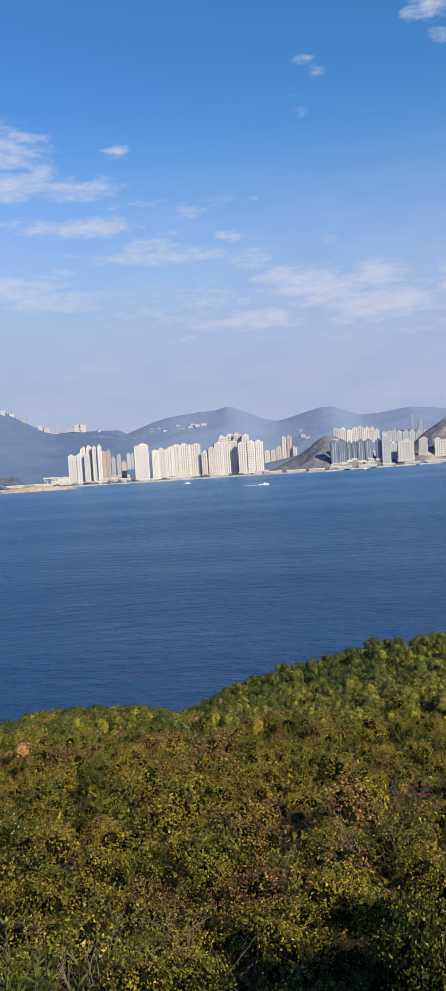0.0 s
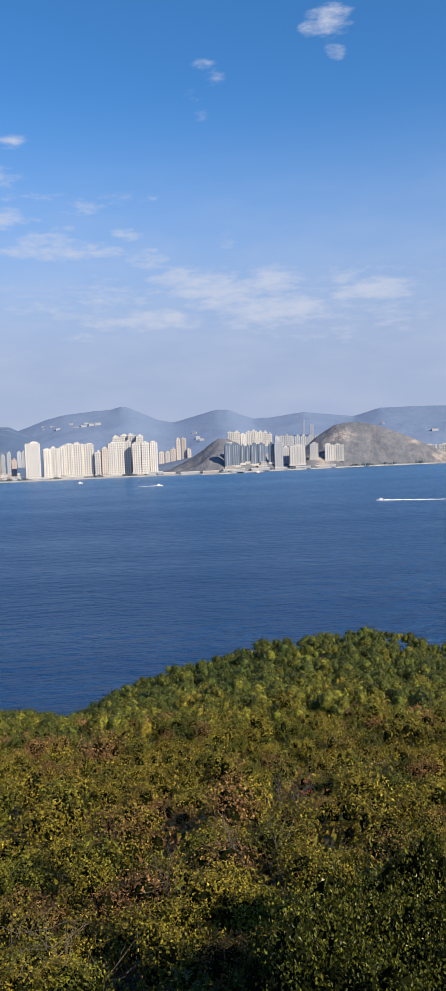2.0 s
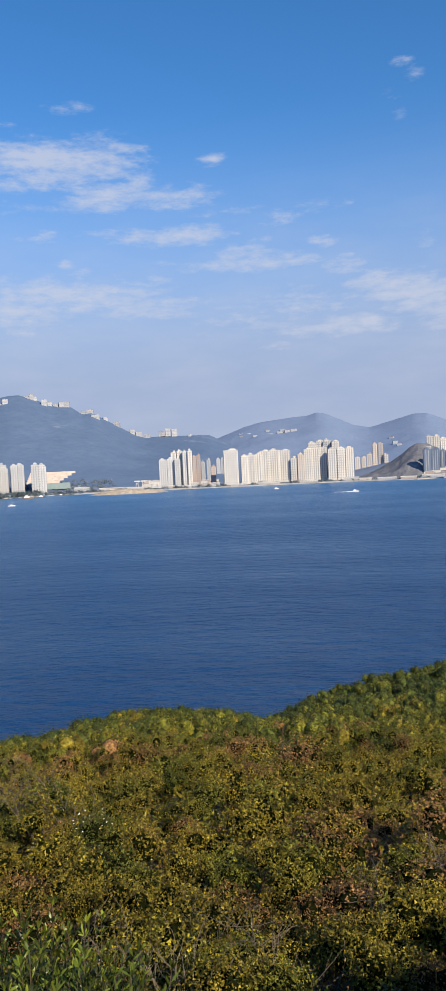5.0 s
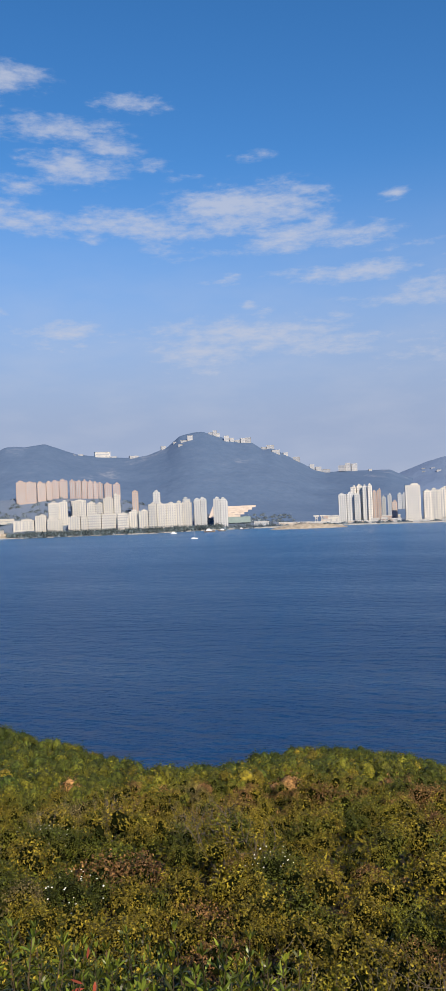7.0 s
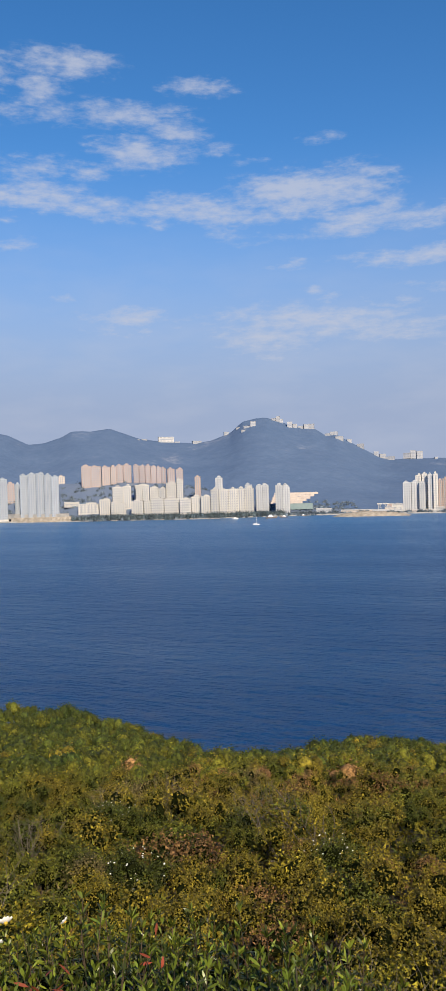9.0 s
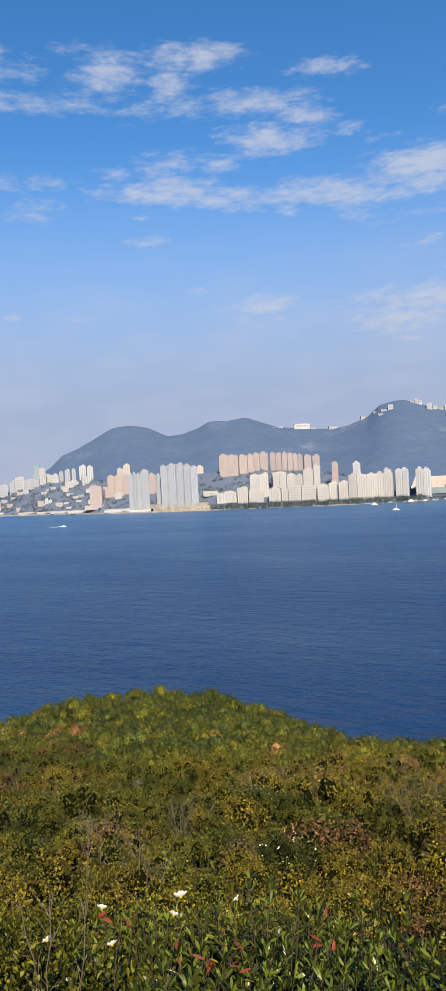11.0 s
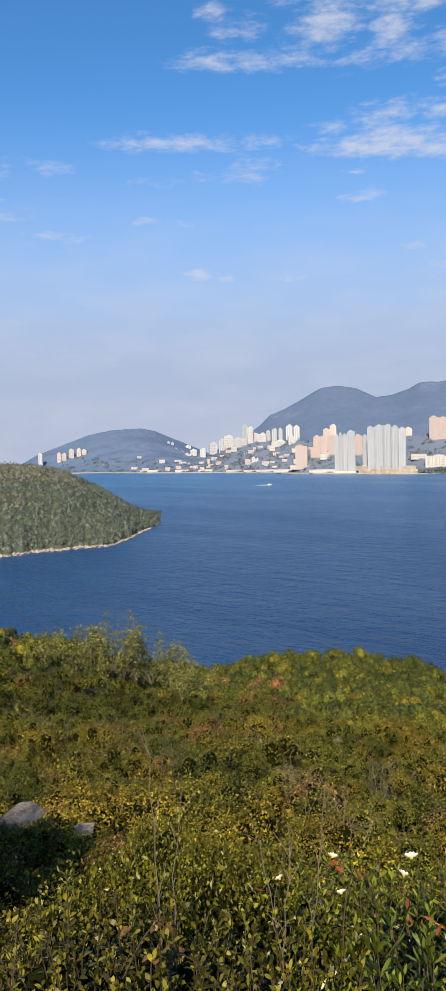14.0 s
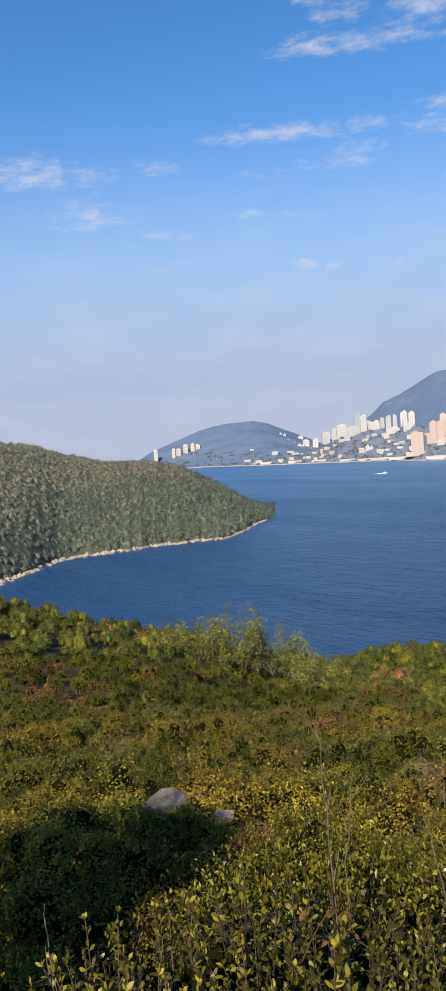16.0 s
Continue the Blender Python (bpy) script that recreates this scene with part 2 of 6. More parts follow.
LEAF = {
    "tree": leaf_material("tree_leaf", (0.036, 0.056, 0.010), (0.100, 0.108, 0.014), cell=0.36, low=0.6, high=1.6, relief=3.5, tufts=4.5),
    "green": leaf_material("leaf_green", (0.090, 0.100, 0.011), (0.165, 0.150, 0.014), relief=4.0, tufts=5.0),
    "dark": leaf_material("leaf_dark", (0.058, 0.074, 0.010), (0.100, 0.106, 0.012), relief=4.0, tufts=5.0),
    "olive": leaf_material("leaf_olive", (0.158, 0.128, 0.013), (0.220, 0.166, 0.016), relief=4.0, tufts=5.0),
    "yellow": leaf_material("leaf_yellow", (0.200, 0.174, 0.015), (0.275, 0.210, 0.018), relief=4.0, tufts=5.0),
    "brown": leaf_material("leaf_brown", (0.175, 0.094, 0.036), (0.270, 0.150, 0.054), gloss=0.7, through=0.2, relief=4.0, tufts=5.0),
    "straw": leaf_material("dry_grass_leaf", (0.190, 0.150, 0.060), (0.270, 0.210, 0.085), gloss=0.7, through=0.2, relief=4.0, tufts=5.0),
    "maroon": leaf_material("maroon_leaf", (0.040, 0.026, 0.018), (0.075, 0.046, 0.026)),
    "red": leaf_material("leaf_red", (0.330, 0.045, 0.025), (0.420, 0.110, 0.050)),
    "rosette": leaf_material("rosette_leaf", (0.034, 0.058, 0.009), (0.104, 0.120, 0.014), cell=1.3, gloss=0.30, through=0.05, low=0.30, high=2.3),
    "round": leaf_material("round_leaf", (0.050, 0.062, 0.008), (0.125, 0.118, 0.012), cell=1.6, gloss=0.36, through=0.06, low=0.40, high=2.0),
    "lime": leaf_material("lime_leaf", (0.046, 0.054, 0.007), (0.150, 0.132, 0.014), cell=4.0, gloss=0.40, through=0.06, low=0.34, high=2.1),
    "sapling": leaf_material("sapling_leaf", (0.120, 0.140, 0.030), (0.190, 0.190, 0.050)),
    # green and dry headland leaves, both greyed with painted haze
    "headland": leaf_material("hazed_headland_leaf", (0.082, 0.108, 0.088), (0.142, 0.170, 0.126), cell=0.12, low=0.75, high=1.3),
    "headland_dry": leaf_material("hazed_headland_scrub_leaf", (0.130, 0.142, 0.110), (0.192, 0.194, 0.144), cell=0.12, low=0.75, high=1.3),
    # leaves across the water: colours shifted to blue-grey as painted haze
    "shore": leaf_material("hazed_waterfront_leaf", (0.080, 0.112, 0.130), (0.112, 0.145, 0.152), cell=0.05),
    "far": leaf_material("hazed_far_shore_leaf", (0.118, 0.156, 0.196), (0.150, 0.190, 0.222), cell=0.05),
}


def mottled(name, dark, light, scale, rough=0.85, bump=0.0, distance=0.1, fine=9.0, specular=0.3):
    """Earth, rock, bark, concrete: two colours mixed by a coarse and a fine noise."""
    m, n, shader, at = surface(name, rough, specular)
    coarse, grain = n.noise(at, scale, 5.0, 0.6), n.noise(at, scale * fine, 4.0, 0.65)
    mixed = n.math("ADD", n.math("MULTIPLY", coarse, 0.6), n.math("MULTIPLY", grain, 0.4))
    link(n, n.mix(n.span(mixed, 0.36, 0.64), rgba(dark), rgba(light)), shader, "Base Color")
    if bump:
        bumped(n, shader, mixed, bump, distance)
    return m


SOIL = mottled("leaf_litter", (0.022, 0.017, 0.009), (0.075, 0.055, 0.026), 0.8, 0.95, 0.6, 0.1)
# Near-black colour that stands in for the shade inside the shrubs.
INNER_SHADE = mottled("shrub_gap_shade", (0.005, 0.007, 0.002), (0.014, 0.016, 0.005), 4.0, 1.0, specular=0.0)
BARK = mottled("grey_bark", (0.070, 0.056, 0.042), (0.165, 0.138, 0.108), 6.0)
STEM = mottled("brown_stem", (0.035, 0.025, 0.015), (0.10, 0.07, 0.045), 9.0)
ROCK = mottled("weathered_granite", (0.042, 0.035, 0.028), (0.235, 0.215, 0.188), 3.4, 0.8, 0.7, 0.08)
PALE_ROCK = mottled("pale_granite", (0.16, 0.13, 0.10), (0.38, 0.325, 0.26), 6.0, 0.85, 0.6, 0.05)
SHORE_ROCK = mottled("shore_rock", (0.20, 0.17, 0.13), (0.48, 0.42, 0.34), 0.12, 0.9, 0.8, 1.5)


def woodland(name, dark, light, bare, bare_share, scale):
    """A wooded hillside seen from afar: crowns as relief and tint, with bare rock and dry grass between."""
    m, n, shader, at = surface(name, 0.95, 0.1)
    crowns = n.add("ShaderNodeTexVoronoi", {"Vector": at, "Scale": scale, "Randomness": 1.0})
    patch = n.noise(at, scale * 0.06, 6.0, 0.62)
    grain = n.noise(at, scale * 0.5, 3.0, 0.6)
    tint = n.mix(n.span(n.math("ADD", n.math("MULTIPLY", grain, 0.5), n.math("MULTIPLY", patch, 0.5)), 0.38, 0.62), rgba(dark), rgba(light))
    open_ground = n.math("MULTIPLY", n.span(patch, 0.62 - bare_share, 0.72 - bare_share, 0.0, 1.0, smooth=True), n.span(grain, 0.4, 0.6, 0.2, 1.0))
    link(n, n.mix(open_ground, tint, rgba(bare)), shader, "Base Color")
    bumped(n, shader, n.math("ADD", crowns.outputs["Distance"], grain), 0.45, 3.0)
    return m


# Blue-grey haze of the distance is painted into the next three base colours.
PEAK_WOODS = woodland("far_hazed_woods", (0.092, 0.143, 0.236), (0.114, 0.166, 0.260), (0.21, 0.245, 0.315), 0.04, 0.05)
SOUTH_WOODS = woodland("farther_hazed_woods", (0.158, 0.218, 0.332), (0.180, 0.240, 0.352), (0.17, 0.226, 0.336), -0.3, 0.05)
DRY_HILL = woodland("hazed_dry_scrub_hill", (0.112, 0.126, 0.155), (0.190, 0.190, 0.202), (0.36, 0.315, 0.28), 0.09, 0.10)
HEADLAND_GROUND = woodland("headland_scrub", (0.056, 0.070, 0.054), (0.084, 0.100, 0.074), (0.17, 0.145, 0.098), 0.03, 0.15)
# The town slope's base colour carries painted blue haze as well.
TOWN_WOODS = woodland("hazed_town_slope_woods", (0.136, 0.178, 0.255), (0.160, 0.200, 0.270), (0.27, 0.28, 0.31), 0.02, 0.06)
QUAY = mottled("pale_quay", (0.24, 0.24, 0.23), (0.42, 0.40, 0.37), 0.05)
LAND = mottled("shore_land", (0.14, 0.15, 0.16), (0.26, 0.25, 0.24), 0.02)


def sea_material():
    """Deep water: dark from above, paler towards the horizon by reflected sky and painted haze, with wind ripples,
    swell and long slick lanes.
    """
    m, n, shader, at = surface("sea_water", 0.3, 0.6)
    shader.inputs["IOR"].default_value = 1.34
    shader.inputs["Specular Tint"].default_value = (0.42, 0.76, 1.0, 1.0)
    long_way = n.add("ShaderNodeMapping", {"Vector": at, "Rotation": (0, 0, radians(20)), "Scale": (0.42, 1.0, 1.0)}).outputs[0]
    swell, chop = n.noise(long_way, 0.085, 3.0, 0.6), n.noise(long_way, 0.32, 4.0, 0.65)
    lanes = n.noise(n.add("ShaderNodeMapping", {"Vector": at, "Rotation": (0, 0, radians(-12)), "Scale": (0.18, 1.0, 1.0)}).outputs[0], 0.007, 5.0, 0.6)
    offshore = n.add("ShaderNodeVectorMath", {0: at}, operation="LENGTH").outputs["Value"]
    far_haze = n.math("ADD", n.span(offshore, 250.0, 2500.0, 0.0, 0.9), n.span(lanes, 0.35, 0.65, -0.07, 0.12), clamp=True)
    colour = n.mix(far_haze, (0.003, 0.040, 0.132, 1), (0.046, 0.158, 0.332, 1))  # deep blue, paled with distance as painted haze, varied by the lanes
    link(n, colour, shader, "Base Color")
    link(n, n.span(lanes, 0.35, 0.65, 0.36, 0.28), shader, "Roughness")
    bumped(n, shader, n.math("ADD", n.math("MULTIPLY", swell, 3.0), chop), 1.0, 3.4)
    return m


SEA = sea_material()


def facade(name, wall, glass, floor=8.0, share=0.45, bay=7.5, rough=0.7):
    """Painted concrete with rows of small windows, storey by storey, and rain stains."""
    m, n, shader, at = surface(name, rough, 0.3)
    xyz = n.add("ShaderNodeSeparateXYZ", {0: at})
    up = n.math("FRACT", n.math("DIVIDE", xyz.outputs[2], floor))
    side = n.math("FRACT", n.math("DIVIDE", n.math("ADD", xyz.outputs[0], xyz.outputs[1]), bay))
    hole = n.math("MULTIPLY", n.math("LESS_THAN", up, share), n.math("LESS_THAN", side, 0.6))
    stain = n.noise(n.add("ShaderNodeMapping", {"Vector": at, "Scale": (1.0, 1.0, 0.12)}).outputs[0], 0.25, 4.0, 0.6)
    own = n.span(n.add("ShaderNodeObjectInfo").outputs["Random"], 0.0, 1.0, 0.86, 1.06)
    tone = n.math("MULTIPLY", n.span(stain, 0.3, 0.7, 0.82, 1.05), own)
    painted = n.mix(1.0, rgba(wall), n.add("ShaderNodeCombineXYZ", {0: tone, 1: tone, 2: tone}).outputs[0], "MULTIPLY")
    lived = n.span(n.noise(at, 0.35, 2.0, 0.6), 0.38, 0.62, 0.35, 1.0)
    link(n, n.mix(n.math("MULTIPLY", hole, lived), painted, rgba(glass)), shader, "Base Color")
    return m


# window colour with some blue-grey distance haze mixed in
HAZED_GLASS = (0.19, 0.225, 0.285)
FACADE = {
    "cream": facade("cream_facade", (0.66, 0.63, 0.58), HAZED_GLASS),
    "white": facade("white_facade", (0.52, 0.53, 0.54), HAZED_GLASS),
    "beige": facade("beige_facade", (0.57, 0.50, 0.44), HAZED_GLASS),
    "pink": facade("pink_facade", (0.47, 0.37, 0.33), HAZED_GLASS),
    "brick": facade("rose_facade", (0.43, 0.345, 0.33), HAZED_GLASS),
    "grey": facade("grey_facade", (0.42, 0.445, 0.48), HAZED_GLASS),
    "estate": facade("estate_facade", (0.53, 0.51, 0.47), HAZED_GLASS, share=0.45),
    "tall": facade("pale_tile_facade", (0.35, 0.39, 0.44), HAZED_GLASS),
    "slab": facade("ivory_facade", (0.63, 0.61, 0.57), HAZED_GLASS, floor=7.0, share=0.4),
    "office": facade("banded_facade", (0.60, 0.62, 0.64), (0.10, 0.12, 0.15), floor=7.0, share=0.5, bay=200.0),
    "glass": facade("dark_glass_facade", (0.150, 0.195, 0.275), (0.110, 0.150, 0.220), rough=0.35),
    "net": facade("scaffold_net_facade", (0.24, 0.36, 0.38), (0.20, 0.30, 0.33)),
    "villa": facade("villa_facade", (0.44, 0.44, 0.45), HAZED_GLASS),
    # wall and windows paled to blue, the haze painted in
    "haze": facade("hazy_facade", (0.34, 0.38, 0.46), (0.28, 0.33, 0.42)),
}
# glass paled to grey in its base colour, in place of haze
WINDOW = mottled("hazed_window_glass", (0.30, 0.32, 0.36), (0.40, 0.41, 0.43), 0.2, 0.25, specular=0.5)
ROOF_GREY = mottled("roof_concrete", (0.42, 0.41, 0.39), (0.60, 0.58, 0.54), 0.1)

# ---- mesh helpers ----
def mesh_object(name, verts, faces, materials, parent=None, indices=None, smooth=False):
    """A mesh object out of arrays; all faces have the same number of corners."""
    verts, faces = np.asarray(verts, np.float32), np.asarray(faces, np.int32)
    data = bpy.data.meshes.new(name)
    data.vertices.add(len(verts))
    data.vertices.foreach_set("co", verts.ravel())
    corners = faces.shape[1]
    data.loops.add(faces.size)
    data.loops.foreach_set("vertex_index", faces.ravel())
    data.polygons.add(len(faces))
    data.polygons.foreach_set("loop_start", np.arange(0, faces.size, corners, dtype=np.int32))
    for m in materials:
        data.materials.append(m)
    if indices is not None:
        data.polygons.foreach_set("material_index", np.asarray(indices, np.int32))
    data.polygons.foreach_set("use_smooth", np.full(len(faces), smooth))
    data.update(calc_edges=True)
    ob = new(name, data)
    ob.parent = parent
    return ob


def part(name, bm, material, parent, label=""):
    data = bpy.data.meshes.new(name)
    bm.to_mesh(data)
    bm.free()
    data.materials.append(material)
    ob = new(name, data)
    ob.parent = parent
    return tagged(ob, label) if label else ob


def thing(name, m, label, category, group="", kind=""):
    ob = new(name)
    ob.matrix_world = m
    return tagged(ob, label, category, group, kind)


def grid_faces(rows, cols, closed=False):
    r, c = np.meshgrid(np.arange(rows - 1), np.arange(cols if closed else cols - 1), indexing="ij")
    r, c = r.ravel(), c.ravel()
    d = (c + 1) % cols
    return np.stack([r * cols + c, r * cols + d, (r + 1) * cols + d, (r + 1) * cols + c], axis=1)


def azimuth(x, y):
    return np.degrees(np.arctan2(-x, y))


def waves(x, y, size, seed, octaves=4):
    """Smooth noise out of turned sine waves, about -1 to 1."""
    rng, total, gain = np.random.RandomState(seed), 0.0, 1.0
    for k in range(octaves):
        for j in range(4):
            a, p, q = rng.uniform(0, 6.28, 3)
            s = 6.28 / (size / 1.9 ** k) * rng.uniform(0.8, 1.25)
            total = total + gain * 0.45 * np.sin(s * (np.cos(a) * x + np.sin(a) * y) + p + 1.3 * np.sin(0.6 * s * (np.sin(a) * x - np.cos(a) * y) + q))
        gain *= 0.5
    return total / 1.9


def ease(a, b, v):
    u = np.clip((v - a) / (b - a), 0, 1)
    return u * u * (3 - 2 * u)


# ---- the sea: one sheet to the horizon ----
ring = np.concatenate([[0.0], np.geomspace(60, 9000, 60)])
turn = np.radians(np.arange(0, 360, 3.0))
sea_xy = np.stack([np.outer(ring, np.sin(turn)), np.outer(ring, np.cos(turn)), np.zeros((len(ring), len(turn)))], axis=-1).reshape(-1, 3)
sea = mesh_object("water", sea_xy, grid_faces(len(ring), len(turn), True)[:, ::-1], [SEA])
tagged(sea, "deep blue rippled sea channel between the islands", "sea", kind="structure")

# ---- the near hillside ----
BROW_AZ = [-180, -120, -80, -45, -30, -22.7, -18.3, -11.8, -7.5, -1.4, 2, 4, 6.3, 10, 15, 20.6, 25, 27.5, 30, 33, 36, 40, 45, 50, 55, 60, 64, 68.9, 73.2, 85, 120, 180]
BROW_TAN = [0.3, 0.3, 0.28, 0.27, 0.262, 0.252, 0.238, 0.249, 0.268, 0.294, 0.321, 0.338, 0.325, 0.315, 0.316, 0.338, 0.334, 0.321, 0.298, 0.281, 0.265, 0.258, 0.261, 0.274, 0.262, 0.233, 0.214, 0.191, 0.162, 0.13, 0.2, 0.3]
BROW_DIST = np.array([[-180, 120], [-60, 120], [-18, 135], [4, 125], [20, 115], [40, 130], [50, 110], [56, 85], [75, 85], [180, 120]])


def canopy(r, az):
    """Height of the tops of the shrubs round the viewpoint: the fall along each bearing, then the drop to the sea."""
    r = np.maximum(r - 0.6, 0.3)  # the eye swings 0.6 m out from the pivot
    brow, edge = np.interp(az, BROW_AZ, BROW_TAN), np.interp(az, BROW_DIST[:, 0], BROW_DIST[:, 1])
    steps = np.log([0.4, 1.5, 3.0, 5.0, 7.5, 11.0, 16.0, 25.0, 50.0])
    away = np.interp(np.log(np.maximum(r, 0.4)), steps, [1.1, 1.05, 0.95, 0.82, 0.70, 0.59, 0.49, 0.410, 0.345])
    close = np.interp(np.log(np.maximum(r, 0.4)), steps, [1.1, 1.0, 0.82, 0.62, 0.52, 0.455, 0.425, 0.395, 0.345])
    near = away + (close - away) * ease(8, 58, az)
    at_50 = np.maximum(0.345, brow + 0.012) + 0.4 * np.minimum(brow - 0.28, 0)
    near = np.where(r > 14, near + (at_50 - 0.345) * ease(14, 50, r), near)
    u = np.clip((r - 50) / (edge - 50), 0, 1)
    fall = np.where(r > 50, at_50 + (brow - at_50) * u ** 0.8, near)
    past = np.maximum(r - edge, 0)
    z = EYE_HEIGHT - r * fall - 0.0045 * past ** 2
    behind = ease(80, 125, np.abs(az - 20))
    back = EYE_HEIGHT - 1.0 + 0.04 * r - 0.0035 * np.maximum(r - 40, 0) ** 2
    return np.maximum(z * (1 - behind) + back * behind - 0.45 * ease(50, 110, r), -6.0)


def plant_height(r):
    return np.interp(r, [0, 3, 6, 12, 25, 50, 100], [0.15, 0.8, 1.1, 1.2, 1.4, 1.9, 2.6])


def hillside_z(x, y):
    r, az = np.hypot(x, y), azimuth(x, y)
    path = ease(2.2, 1.0, r)
    z = canopy(r, az) - plant_height(r) + 0.12 * np.clip(r / 10, 0, 3) * waves(x, y, 14, 3)
    return z * (1 - path) + (EYE_HEIGHT - 1.62) * path


ring = np.concatenate([[0.0], np.geomspace(0.5, 330, 110)])
turn = np.radians(np.arange(0, 360, 1.5))
gx, gy = np.outer(ring, np.sin(turn)), np.outer(ring, np.cos(turn))
hillside = mesh_object("ground", np.stack([gx, gy, hillside_z(gx, gy)], axis=-1).reshape(-1, 3), grid_faces(len(ring), len(turn), True)[:, ::-1], [SOIL], smooth=True)
tagged(hillside, "dark leaf-littered hillside falling steeply to the sea", "hillside", kind="structure")

# ---- land across the water ----
SHORE = np.array([[-60, 3300], [-23, 2915], [-16, 2760], [-9.8, 2600], [-7.5, 2520], [-3, 2560], [5.9, 2530], [12, 2560], [18, 2560], [22, 2520], [25, 2480], [29, 2520], [33.7, 2580], [38.4, 2690], [42.6, 2840], [45, 3040], [49.4, 3280], [54, 3520], [58, 3880], [70, 4200]])


def shore(az):
    return np.interp(az, SHORE[:, 0], SHORE[:, 1])


class Hill:
    """A hill along the horizon: a skyline of (azimuth, elevation) pairs on a ridge, with spurs, gullies and a foot on the near side."""

    def __init__(self, name, label, material, skyline, foot, ridge, back, sharp=1.2, rough=9.0, seed=1, step=0.12, rows=60, size=420.0):
        self.sky, self.foot, self.ridge, self.back, self.sharp = np.array(skyline), foot, ridge, back, sharp
        self.rough, self.seed, self.size = rough, seed, size
        az, u = np.arange(self.sky[0, 0], self.sky[-1, 0] + step, step), np.linspace(0, 1, rows)
        a, s = np.meshgrid(az, u)
        near = self.near(a)
        dist = near + (self.far_edge(a) - near) * s
        x, y = -np.sin(np.radians(a)) * dist, np.cos(np.radians(a)) * dist
        z = self.height(a, dist)
        faces = grid_faces(rows, len(az))
        self.ob = mesh_object(name, np.stack([x, y, z], axis=-1).reshape(-1, 3), faces[:, ::-1], [material], smooth=True)
        tagged(self.ob, label, "hill", kind="structure")

    def near(self, az):
        return shore(az) + (np.interp(az, *self.foot) if isinstance(self.foot, tuple) else self.foot)

    def crest(self, az):
        return self.ridge if self.ridge > 1500 else shore(az) + self.ridge

    def far_edge(self, az):
        return self.back + 0 * az if self.back > 1500 else shore(az) + self.back

    def skyline(self, az, soft):
        level = np.mean([np.interp(az + d * soft, self.sky[:, 0], self.sky[:, 1]) for d in np.linspace(-1, 1, 9)], axis=0)
        return EYE_HEIGHT + self.ridge * np.tan(np.radians(level)) if self.ridge > 1500 else level

    def height(self, az, dist):
        near = self.near(az)
        crest, edge = self.crest(az), self.far_edge(az)
        u = np.clip((dist - near) / (crest - near), 0, 1)
        v = np.clip((dist - crest) / (edge - crest), 0, 1)
        x, y = -np.sin(np.radians(az)) * dist, np.cos(np.radians(az)) * dist
        spurs = self.rough * waves(x, y, self.size, self.seed, 5) * np.sin(np.pi * np.clip(u, 0, 1)) ** 0.8
        fine = self.rough * 0.12 * waves(x, y, self.size * 0.12, self.seed + 9, 2)
        z = (self.skyline(az, 0.8) * (1 - u ** 5) + self.skyline(az, 0.14) * u ** 5) * u ** self.sharp * (1 - ease(0, 1, v)) + spurs * 2.2 + fine
        inside = (dist >= near) & (dist <= edge) & (az >= self.sky[0, 0]) & (az <= self.sky[-1, 0])
        return np.where(inside, z, -20.0) - 8.0 * ease(0.05, 0.0, u) - 10 * ease(0.8, 1, v)


